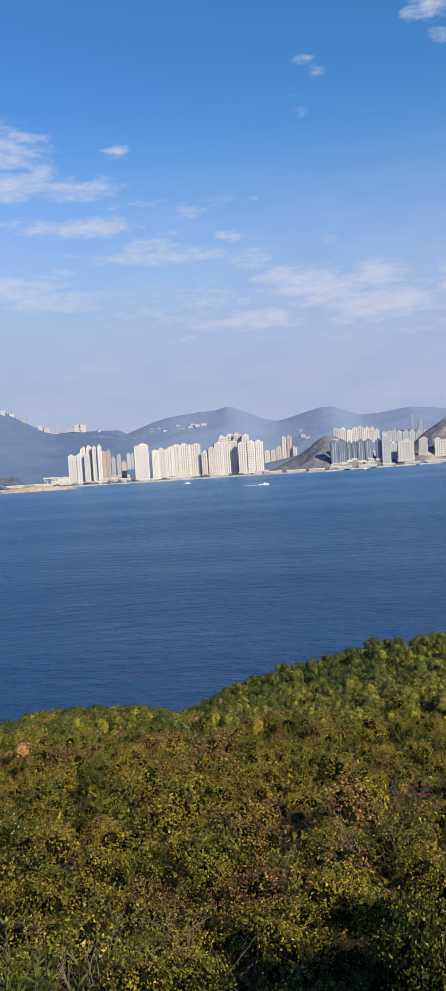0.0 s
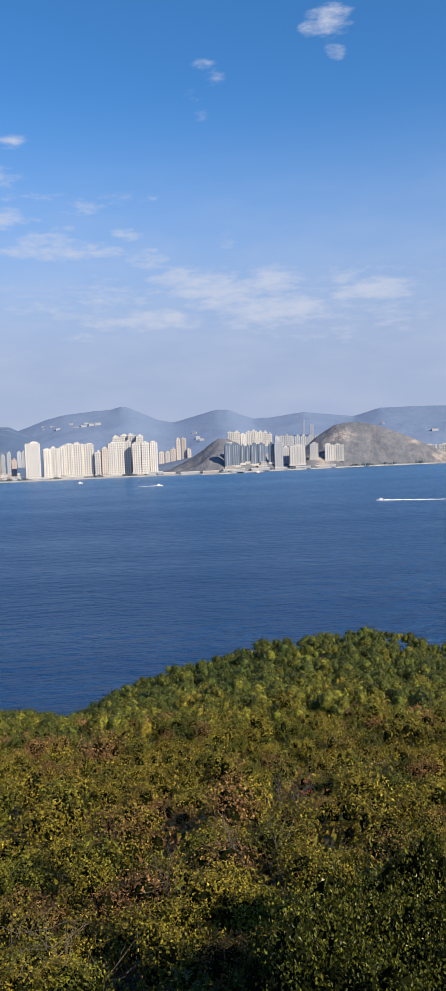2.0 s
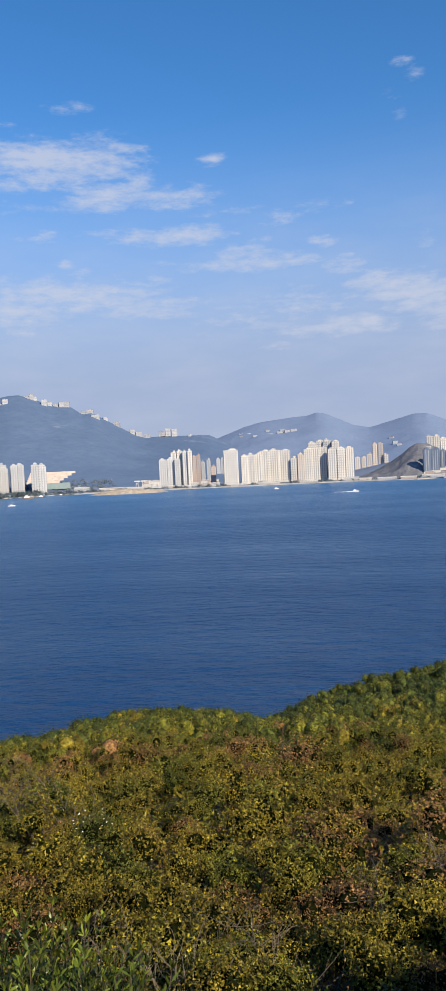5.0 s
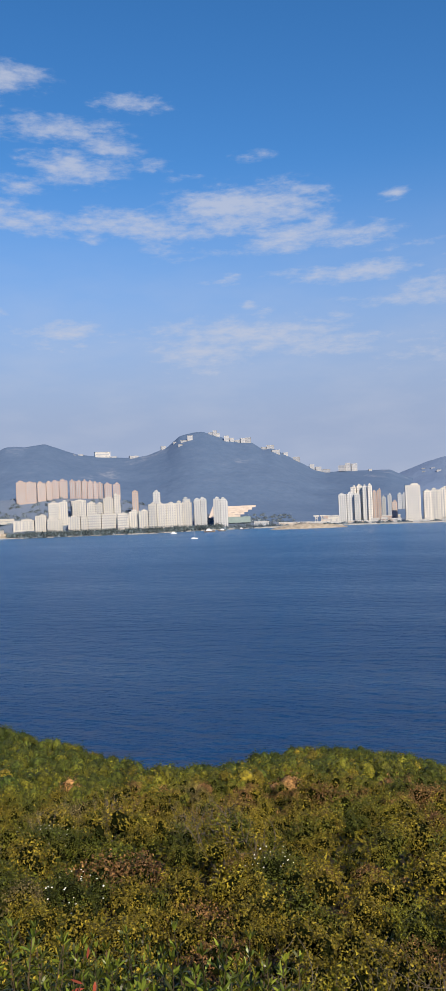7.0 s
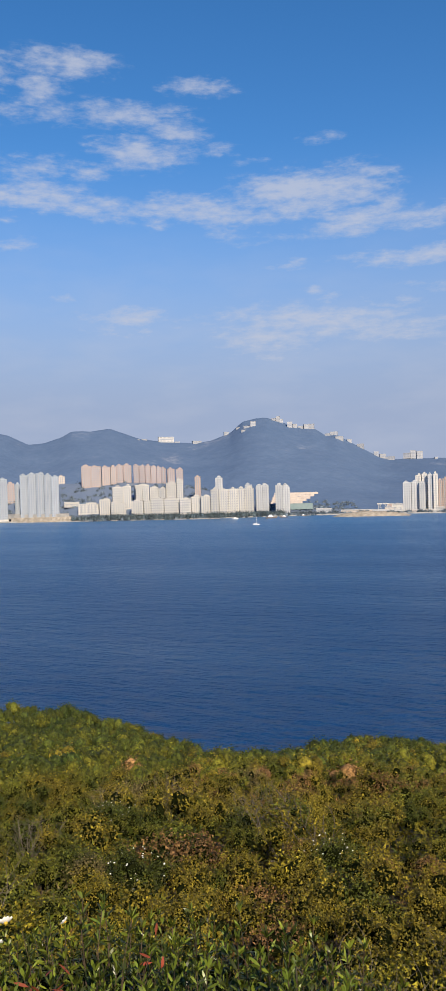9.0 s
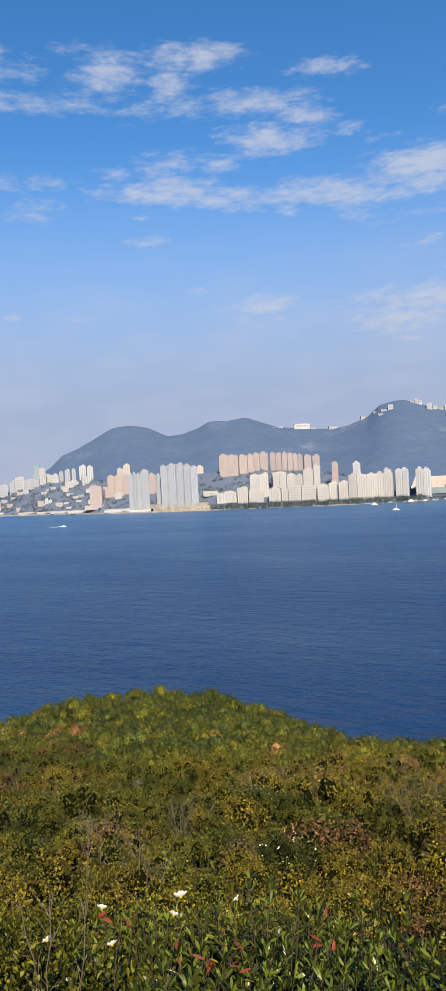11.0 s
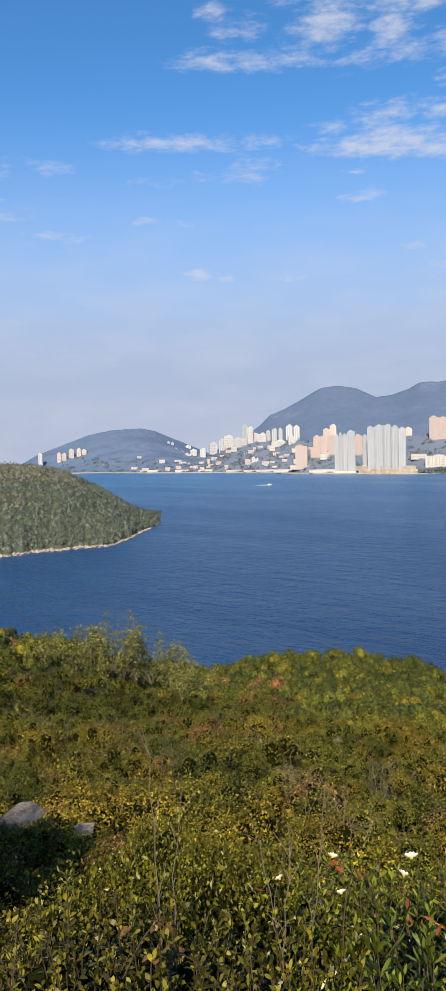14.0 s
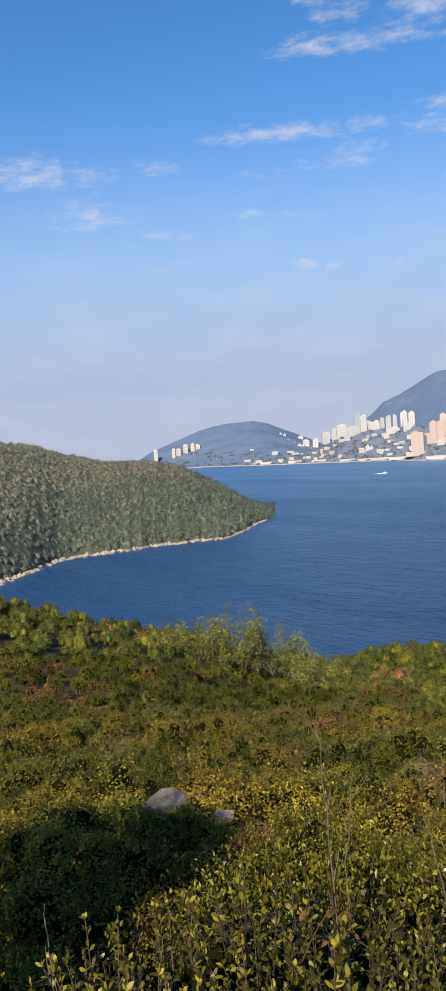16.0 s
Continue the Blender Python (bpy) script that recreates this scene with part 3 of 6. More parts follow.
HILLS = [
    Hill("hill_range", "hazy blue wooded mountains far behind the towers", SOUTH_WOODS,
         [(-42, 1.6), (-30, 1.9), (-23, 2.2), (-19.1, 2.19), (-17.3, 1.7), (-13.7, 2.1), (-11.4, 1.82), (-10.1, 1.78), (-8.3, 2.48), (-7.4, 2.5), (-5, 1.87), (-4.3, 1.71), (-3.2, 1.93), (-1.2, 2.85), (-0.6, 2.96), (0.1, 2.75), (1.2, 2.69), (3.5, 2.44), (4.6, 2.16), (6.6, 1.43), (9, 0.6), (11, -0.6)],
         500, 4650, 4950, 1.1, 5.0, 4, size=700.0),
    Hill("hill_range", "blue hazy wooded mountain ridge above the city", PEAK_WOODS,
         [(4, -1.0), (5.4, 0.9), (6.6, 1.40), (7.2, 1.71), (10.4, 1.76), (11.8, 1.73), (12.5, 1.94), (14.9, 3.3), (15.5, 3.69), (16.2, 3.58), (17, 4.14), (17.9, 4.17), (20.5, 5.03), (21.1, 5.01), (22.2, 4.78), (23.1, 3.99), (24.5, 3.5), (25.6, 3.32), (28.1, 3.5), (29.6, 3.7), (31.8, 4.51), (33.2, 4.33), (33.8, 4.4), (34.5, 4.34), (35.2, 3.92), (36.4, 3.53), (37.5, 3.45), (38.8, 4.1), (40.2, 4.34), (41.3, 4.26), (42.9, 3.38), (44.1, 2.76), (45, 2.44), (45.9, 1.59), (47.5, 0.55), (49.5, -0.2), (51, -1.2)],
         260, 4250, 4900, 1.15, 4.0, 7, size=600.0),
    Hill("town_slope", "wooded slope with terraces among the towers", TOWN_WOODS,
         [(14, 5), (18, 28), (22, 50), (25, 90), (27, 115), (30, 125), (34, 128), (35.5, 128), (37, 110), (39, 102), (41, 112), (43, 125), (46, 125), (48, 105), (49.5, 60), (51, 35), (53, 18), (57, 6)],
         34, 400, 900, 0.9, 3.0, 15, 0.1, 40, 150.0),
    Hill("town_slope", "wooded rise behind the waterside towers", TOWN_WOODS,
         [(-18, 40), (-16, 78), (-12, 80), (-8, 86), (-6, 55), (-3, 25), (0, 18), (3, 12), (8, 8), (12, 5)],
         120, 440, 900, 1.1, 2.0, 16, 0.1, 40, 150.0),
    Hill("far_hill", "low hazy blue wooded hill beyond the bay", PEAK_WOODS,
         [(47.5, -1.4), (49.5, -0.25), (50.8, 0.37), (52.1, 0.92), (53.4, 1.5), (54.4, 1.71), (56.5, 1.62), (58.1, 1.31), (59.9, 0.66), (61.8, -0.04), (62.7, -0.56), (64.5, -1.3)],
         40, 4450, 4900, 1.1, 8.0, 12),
    Hill("shore_hill", "small conical scrub hill by the water's edge", DRY_HILL,
         [(-2.6, -2.1), (-3.4, -1.86), (-4.6, -1.38), (-5.5, -0.93), (-6.4, -0.35), (-7.1, 0.2), (-7.6, 0.44), (-8.3, 0.35), (-9.6, -0.4), (-11.3, -1.41), (-13.0, -2.2)][::-1],
         70, 2830, 3040, 0.9, 4.0, 21, 0.06, 40, 160.0),
    Hill("shore_hill", "broad dry rocky hill rising from the shore", DRY_HILL,
         [(-32, -1.9), (-28, -1.75), (-25, -1.5), (-23.6, -1.12), (-22.5, -0.6), (-20.8, 0.21), (-19.0, 0.94), (-17.9, 1.21), (-16.8, 1.25), (-15.9, 1.11), (-14.5, 0.26), (-13.9, -0.31), (-13, -1.2), (-12, -1.9)],
         50, 3030, 3300, 0.85, 4.0, 25, 0.06, 40, 160.0),
]


def land_z(az, dist):
    """Ground height across the water."""
    return max([4.0] + [float(h.height(np.float64(az), np.float64(dist))) for h in HILLS])


# the flat coast with its sea wall
coast_az = np.arange(-46, 64, 0.25)
front = shore(coast_az) + 5 * waves(coast_az * 40, coast_az * 0, 60, 5)
coast_v = []
for offset, z in ((-4.0, -3.0), (-2.5, 3.2), (0.0, 3.6), (25.0, 4.0), (400.0, 4.0), (900.0, 3.0)):
    dist = front + offset
    coast_v.append(np.stack([-np.sin(np.radians(coast_az)) * dist, np.cos(np.radians(coast_az)) * dist, np.full_like(dist, z)], axis=-1))
rows_mat = np.repeat([0, 0, 0, 1, 1], len(coast_az) - 1)
coast = mesh_object("shore_ground", np.concatenate(coast_v), grid_faces(6, len(coast_az))[:, ::-1], [QUAY, LAND], indices=rows_mat)
tagged(coast, "flat built-up shore with a pale sea wall", "shore", kind="structure")


# ---- the wooded headland ----
HEAD_AZ = [52.6, 53.2, 54.0, 54.8, 57.4, 59.6, 61.4, 65.0, 68.0, 70.2, 72.3, 80.0, 95.0]
HEAD_TOP = [-14, 0, 8, 14, 47, 69, 77, 83, 96, 110, 118, 140, 150]
HEAD_RIDGE = [1058, 1058, 1060, 1062, 1060, 1075, 1090, 1110, 1120, 1125, 1130, 1150, 1150]


def head_near(az):
    return np.interp(az, [53.2, 54.0, 55.5, 57.2, 62.3, 68.6, 72.7, 80, 95], [1050, 985, 880, 817, 800, 752, 650, 560, 520]) + 8 * waves(az * 14, az * 0, 40, 31)


def headland_z(az, dist):
    near, ridge = head_near(az), np.interp(az, HEAD_AZ, HEAD_RIDGE)
    u, v = np.clip((dist - near) / (ridge - near), 0, 1), np.clip((dist - ridge) / 260, 0, 1)
    x, y = -np.sin(np.radians(az)) * dist, np.cos(np.radians(az)) * dist
    z = np.interp(az, HEAD_AZ, HEAD_TOP) * np.sin(u * np.pi / 2) ** 0.9 * (1 - ease(0, 1, v))
    return z - 3 + 3.6 * ease(0, 0.06, u) + 2.6 * np.clip(np.interp(az, HEAD_AZ, HEAD_TOP) / 40, 0, 1) * waves(x, y, 150, 33) * np.sin(np.pi * np.clip(u * 0.8, 0, 1)) - 8 * ease(0.8, 1, v)


a, s = np.meshgrid(np.arange(52.6, 95.1, 0.15), np.concatenate([np.linspace(0, 0.032, 8), np.linspace(0.05, 1, 70)]))
dist = head_near(a) - 12 + (1400 - head_near(a)) * s
head_verts = np.stack([-np.sin(np.radians(a)) * dist, np.cos(np.radians(a)) * dist, headland_z(a, dist)], axis=-1).reshape(-1, 3)
rocky = np.repeat((np.arange(77) < 5).astype(int), a.shape[1] - 1)
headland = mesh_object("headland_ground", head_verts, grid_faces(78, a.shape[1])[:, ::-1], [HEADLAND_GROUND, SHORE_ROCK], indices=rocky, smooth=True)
tagged(headland, "scrub-covered headland with a rocky waterline", "headland", kind="structure")

# ---- the city across the water ----
TOWER_WORDS = {
    "cream": "tall cream residential tower with stepped bays and roof blocks",
    "white": "white residential tower block with narrow vertical bays",
    "beige": "beige residential tower with vertical window bays",
    "pink": "salmon-pink residential tower block with window bays",
    "brick": "rose-coloured residential tower on the hillside terrace",
    "grey": "grey residential tower with vertical window bays",
    "estate": "pale slab block of a public housing estate",
    "tall": "tall pale-tiled tower with curved bays above a podium",
    "slab": "ivory slab building with rows of windows",
    "office": "dark office block with white storey bands",
    "glass": "dark blue-grey tower with ribbed glass front",
    "net": "tower under construction wrapped in teal netting",
    "haze": "slim hazy grey tower on the far slope",
}


def add_box(bm, x0, x1, y0, y1, z0, z1):
    v = [bm.verts.new(c) for c in ((x0, y0, z0), (x1, y0, z0), (x1, y1, z0), (x0, y1, z0), (x0, y0, z1), (x1, y0, z1), (x1, y1, z1), (x0, y1, z1))]
    for q in ((3, 2, 1, 0), (4, 5, 6, 7), (0, 1, 5, 4), (1, 2, 6, 5), (2, 3, 7, 6), (3, 0, 4, 7)):
        bm.faces.new([v[k] for k in q])


def box_mesh(*boxes):
    bm = bmesh.new()
    for b in boxes:
        add_box(bm, *b)
    return bm


def prism(outline, z0, z1):
    """An upright solid over a plan."""
    bm = bmesh.new()
    low = [bm.verts.new((x, y, z0)) for x, y in outline]
    high = [bm.verts.new((x, y, z1)) for x, y in outline]
    for k in range(len(outline)):
        j = (k + 1) % len(outline)
        bm.faces.new((low[k], low[j], high[j], high[k]))
    bm.faces.new(high)
    bm.faces.new(low[::-1])
    return bm


tower_rng = random.Random(5)


def tower(style, az, dist, width, base, top):
    """A tower block: a body with projecting bays, recessed window columns, a parapet and roof blocks."""
    ground = min(land_z(az, dist), top - 18) - 1.0
    width *= 1.13 if style == "tall" else 1.06
    depth = min(max(width * tower_rng.uniform(0.7, 1.0), 12.0), 34.0)
    turned = az + (tower_rng.uniform(-3, 3) if style == "tall" else tower_rng.uniform(-9, 9))
    at = bearing(az, dist + depth / 2)
    name = "office_block" if style in ("office", "slab") else "apartment_tower"
    ob = thing(name, pose(at.x, at.y, ground, 0, 0, turned), TOWER_WORDS[style], "building", "towers across the water")
    h, wall = top - ground, FACADE[style]
    bays = max(2, min(6, round(width / 7.5)))
    wide, hx, hy = width / bays, width / 2, depth / 2
    front = []
    for k in range(bays):
        x0 = -hx + k * wide
        front += [(x0 + wide * 0.04, 0.6), (x0 + wide * 0.18, 0.6), (x0 + wide * 0.18, 0.0), (x0 + wide * 0.82, 0.0), (x0 + wide * 0.82, 0.6), (x0 + wide * 0.96, 0.6)]
    outline = [(x, -hy + inset) for x, inset in front] + [(x, hy - inset) for x, inset in reversed(front)]
    part("body", prism(outline, 0, h), wall, ob)
    for k in range(bays + 1):
        x = -hx + k * wide
        x0, x1 = max(x - wide * 0.15, -hx + 1.0), min(x + wide * 0.15, hx - 1.0)
        if x1 - x0 > 0.4:
            part("window_column", box_mesh((x0, x1, -hy + 0.4, -hy + 1.4, 6, h - 3)), WINDOW, ob)
    for side in (-1, 1):
        part("window_column", box_mesh((side * hx - 0.3, side * hx + 0.3, -hy * 0.35, hy * 0.35, 6, h - 3)), WINDOW, ob)
    part("parapet", box_mesh((-hx + 0.7, hx - 0.7, -hy + 1.1, hy - 1.1, h, h + 1.2)), wall, ob)
    rise = tower_rng.uniform(2.5, 5.5)
    shift = tower_rng.uniform(-0.15, 0.15) * width
    upper = part("roof_block", box_mesh((shift - width * 0.24, shift + width * 0.24, -hy * 0.5, hy * 0.5, h + 1.2, h + 1.2 + rise)), wall, ob)
    part("water_tank", box_mesh((shift - width * 0.1, shift + width * 0.1, -hy * 0.25, hy * 0.25, h + 1.2 + rise, h + 3.2 + rise)), wall, upper)
    if style in ("tall", "slab", "cream", "glass"):
        part("podium", box_mesh((-hx - 1.5, hx + 1.5, -hy - 3, hy + 2, 0, 7.5)), ROOF_GREY, ob)
    return ob


# south towers
tower("cream", 5.73, 2612, 45, 7, 118)
tower("cream", 4.74, 2646, 23, 14, 98)
tower("cream", 4.22, 2649, 23, 13, 100)
tower("cream", 3.69, 2653, 23, 12, 101)
tower("cream", 3.25, 2674, 31, 10, 111)
tower("cream", 2.54, 2679, 32, 9, 112)
tower("cream", 1.81, 2684, 34, 7, 110)
tower("cream", 1.16, 2668, 19, 13, 82)
tower("beige", 0.69, 2666, 21, 12, 94)
tower("cream", 0.17, 2668, 27, 13, 110)
tower("cream", -0.44, 2672, 25, 12, 113)
tower("cream", -0.98, 2677, 21, 10, 114)
tower("cream", -0.18, 2738, 26, 28, 132)
tower("cream", -0.75, 2742, 24, 26, 137)
tower("cream", -1.29, 2730, 24, 25, 136)
tower("cream", -1.83, 2712, 24, 25, 133)
tower("cream", -1.59, 2641, 27, 10, 107)
tower("cream", -2.20, 2641, 25, 9, 108)
tower("cream", -2.79, 2646, 25, 8, 109)
tower("beige", -3.36, 3016, 19, 19, 72)
tower("beige", -3.79, 3021, 17, 18, 73)
tower("beige", -4.22, 3026, 19, 17, 82)
tower("beige", -4.61, 3041, 17, 16, 120)
tower("beige", -5.02, 3037, 17, 15, 122)
tower("beige", -5.37, 3025, 15, 15, 80)
# west cluster of the south towers
tower("white", 10.64, 2661, 25, 24, 97)
tower("white", 10.09, 2668, 23, 22, 99)
tower("white", 9.60, 2656, 19, 21, 96)
tower("cream", 9.83, 2690, 17, 32, 120)
tower("cream", 9.43, 2690, 17, 30, 125)
tower("white", 9.05, 2672, 15, 30, 122)
tower("cream", 8.69, 2664, 14, 29, 123)
tower("pink", 8.37, 2722, 13, 19, 103)
tower("pink", 8.06, 2721, 13, 19, 107)
tower("grey", 7.74, 2773, 13, 16, 82)
tower("grey", 7.33, 2951, 14, 17, 89)
tower("pink", 7.01, 2751, 17, 21, 65)
tower("grey", 6.64, 3083, 15, 23, 91)
tower("grey", 6.34, 3090, 12, 22, 90)
# dark glass towers and their neighbours
tower("glass", -8.18, 2633, 23, 14, 92)
tower("glass", -8.75, 2662, 26, 12, 93)
tower("glass", -9.23, 2688, 15, 11, 86)
tower("glass", -9.59, 2710, 15, 10, 85)
tower("glass", -10.05, 2716, 24, 13, 89)
tower("glass", -10.60, 2741, 24, 11, 90)
tower("glass", -11.31, 2772, 18, 11, 89)
tower("grey", -11.84, 2761, 29, 11, 94)
tower("office", -12.38, 2859, 21, 7, 75)
tower("slab", -13.18, 2793, 53, 8, 79)
tower("slab", -14.40, 2821, 27, 5, 85)
tower("slab", -15.48, 2826, 31, 3, 79)
tower("slab", -16.16, 2835, 31, 2, 78)
# estate behind the glass towers
tower("cream", -8.41, 2966, 21, 82, 138)
tower("cream", -8.87, 2986, 21, 81, 138)
tower("cream", -9.30, 3006, 19, 80, 130)
tower("cream", -9.71, 3020, 19, 79, 137)
tower("cream", -10.12, 3042, 19, 78, 141)
tower("cream", -10.53, 3054, 20, 77, 136)
tower("cream", -10.92, 3075, 17, 77, 135)
tower("cream", -11.26, 3086, 15, 76, 127)
tower("white", -11.74, 3163, 18, 74, 115)
tower("white", -12.11, 3183, 18, 74, 119)
tower("white", -12.45, 3194, 15, 73, 121)
tower("white", -12.79, 3213, 18, 72, 118)
tower("white", -13.22, 3235, 21, 71, 117)
tower("white", -13.67, 3258, 21, 70, 116)
tower("white", -14.17, 3282, 26, 69, 113)
tower("white", -14.73, 3302, 29, 68, 115)
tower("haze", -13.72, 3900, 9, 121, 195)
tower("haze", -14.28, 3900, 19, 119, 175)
tower("slab", -22.52, 3357, 49, 15, 62)
tower("slab", -23.56, 3385, 52, 8, 62)
# blocks by the bay
tower("grey", 21.89, 2629, 24, 19, 104)
tower("white", 21.19, 2618, 16, 26, 97)
tower("white", 20.72, 2627, 24, 24, 102)
tower("white", 19.71, 2633, 18, 22, 97)
tower("white", 19.25, 2642, 21, 20, 98)
# terrace blocks
tower("estate", 31.35, 2658, 34, 66, 108)
tower("estate", 30.67, 2658, 25, 64, 111)
tower("estate", 31.19, 2602, 37, 8, 53)
tower("estate", 29.62, 2708, 48, 104, 113)
tower("estate", 29.81, 2674, 21, 53, 109)
tower("estate", 29.31, 2668, 21, 52, 107)
tower("estate", 28.72, 2670, 26, 51, 104)
tower("estate", 28.15, 2664, 23, 49, 100)
tower("estate", 27.51, 2685, 32, 56, 118)
tower("estate", 26.90, 2679, 21, 55, 127)
tower("estate", 33.42, 2657, 64, 22, 54)
tower("estate", 32.24, 2633, 34, 9, 68)
tower("estate", 31.46, 2605, 33, 8, 58)
tower("estate", 29.91, 2568, 37, 10, 61)
tower("estate", 29.20, 2563, 22, 9, 58)
tower("estate", 28.47, 2551, 39, 11, 68)
tower("estate", 27.51, 2546, 43, 13, 66)
tower("estate", 26.50, 2531, 34, 24, 64)
tower("estate", 25.74, 2541, 30, 22, 70)
tower("estate", 25.02, 2525, 30, 25, 71)
tower("pink", 25.55, 2674, 19, 68, 136)
tower("estate", 24.34, 2516, 24, 12, 91)
tower("estate", 23.71, 2529, 28, 14, 91)
tower("white", 24.02, 2637, 23, 73, 130)
tower("estate", 23.07, 2542, 26, 12, 92)
tower("estate", 22.47, 2550, 24, 14, 92)
tower("estate", 21.85, 2562, 28, 17, 93)
tower("white", 21.10, 2583, 20, 23, 99)
tower("white", 20.64, 2592, 18, 21, 100)
tower("white", 19.69, 2615, 22, 19, 100)
tower("white", 19.17, 2625, 22, 17, 94)
# pink ridge blocks
tower("pink", 33.54, 2920, 33, 116, 188)
tower("pink", 32.83, 2920, 35, 114, 186)
tower("pink", 32.13, 2929, 28, 112, 184)
tower("pink", 31.62, 2931, 19, 110, 185)
tower("brick", 31.15, 2961, 24, 124, 190)
tower("brick", 30.60, 2972, 28, 122, 191)
tower("brick", 29.97, 2928, 19, 120, 188)
tower("brick", 29.56, 2928, 19, 119, 186)
tower("brick", 29.15, 2927, 19, 113, 185)
tower("brick", 28.75, 2922, 19, 107, 182)
tower("brick", 28.36, 2923, 16, 106, 178)
tower("brick", 28.00, 2919, 16, 105, 175)
tower("brick", 27.50, 2919, 26, 108, 171)
tower("brick", 26.86, 2913, 25, 111, 169)
# round towers by the point
tower("tall", 40.32, 2773, 13, 22, 132)
tower("tall", 40.00, 2761, 13, 21, 135)
tower("tall", 39.71, 2751, 11, 20, 134)
tower("tall", 39.30, 2736, 24, 20, 144)
tower("tall", 38.32, 2778, 16, 43, 127)
tower("tall", 37.86, 2695, 24, 43, 155)
tower("tall", 37.32, 2679, 24, 42, 159)
tower("tall", 36.77, 2666, 23, 41, 160)
tower("tall", 36.24, 2654, 21, 40, 154)
tower("tall", 35.74, 2646, 21, 39, 148)
tower("pink", 38.77, 2937, 23, 69, 132)
tower("pink", 41.73, 2998, 24, 48, 134)
tower("pink", 41.24, 2980, 24, 47, 135)
tower("pink", 42.04, 3000, 14, 54, 90)
tower("pink", 40.67, 2987, 28, 69, 135)
tower("beige", 40.99, 3088, 25, 113, 162)
tower("beige", 40.54, 3081, 24, 112, 176)
tower("pink", 42.81, 2930, 42, 48, 99)
tower("beige", 35.25, 3030, 22, 131, 155)
# hillside town
tower("net", 46.86, 3556, 26, 149, 204)
tower("white", 46.49, 3535, 25, 148, 188)
tower("grey", 48.62, 3696, 20, 91, 140)
tower("white", 48.10, 3713, 40, 118, 158)
tower("grey", 47.23, 3531, 63, 101, 142)
tower("white", 46.92, 3559, 22, 136, 163)
tower("white", 46.18, 3564, 28, 128, 164)
tower("white", 45.66, 3535, 33, 126, 159)
tower("grey", 45.18, 3554, 17, 124, 172)
tower("grey", 44.74, 3522, 22, 123, 178)
tower("grey", 44.30, 3485, 16, 121, 178)
tower("white", 43.68, 3434, 27, 119, 189)
tower("white", 43.15, 3435, 24, 133, 185)
tower("white", 44.47, 3319, 55, 105, 123)
tower("white", 43.52, 3259, 28, 117, 143)
tower("white", 46.31, 3255, 13, 18, 59)
tower("white", 46.05, 3250, 13, 18, 53)
tower("beige", 54.29, 4185, 30, 22, 59)
tower("beige", 53.79, 4148, 36, 21, 60)
tower("beige", 53.19, 4117, 36, 18, 58)
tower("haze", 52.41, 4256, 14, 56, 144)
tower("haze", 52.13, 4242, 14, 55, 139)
tower("pink", 51.90, 4095, 23, 36, 104)
tower("pink", 51.49, 4073, 29, 34, 89)
tower("white", 51.05, 4005, 29, 27, 77)
tower("white", 51.01, 4318, 28, 90, 121)
tower("white", 50.60, 4071, 32, 49, 98)
tower("white", 49.96, 4083, 26, 53, 101)
tower("grey", 49.21, 4134, 39, 81, 130)
tower("grey", 48.53, 3827, 30, 91, 143)
tower("white", 55.23, 4315, 35, 15, 35)
tower("white", 54.78, 4274, 34, 13, 40)
tower("white", 61.51, 4180, 20, 68, 98)
tower("beige", 60.21, 4180, 17, 61, 98)
tower("beige", 59.89, 4180, 23, 60, 96)
tower("beige", 59.35, 4180, 23, 57, 117)
tower("beige", 58.82, 4180, 20, 61, 118)
tower("beige", 58.43, 4180, 23, 59, 112)
tower("slab", 57.29, 4180, 94, 70, 90)

# ---- shrubs and woods ----
veg_rng = np.random.RandomState(11)


def leaves(points, axes, faces_up, length, width, single=False, fold=0.22):
    """Folded leaves that start at points, reach along axes and face faces_up: pointed kites of two triangles, or one triangle each."""
    n = len(points)
    axes = axes / np.linalg.norm(axes, axis=1, keepdims=True)
    side = np.cross(axes, faces_up)
    side /= np.maximum(np.linalg.norm(side, axis=1, keepdims=True), 1e-6)
    up = np.cross(side, axes)
    length, width = np.broadcast_to(length, n)[:, None], np.broadcast_to(width, n)[:, None]
    mid = points + axes * length * 0.58 + up * width * fold
    if single:
        v = np.stack([points + side * width * 0.5, points + axes * length, points - side * width * 0.5], axis=1)
        return v.reshape(-1, 3), np.arange(n)[:, None] * 3 + [0, 1, 2]
    v = np.stack([points, mid + side * width * 0.5, points + axes * length, mid - side * width * 0.5], axis=1)
    base = np.arange(n)[:, None] * 4
    return v.reshape(-1, 3), np.concatenate([base + [0, 1, 2], base + [0, 2, 3]], axis=1).reshape(-1, 3)


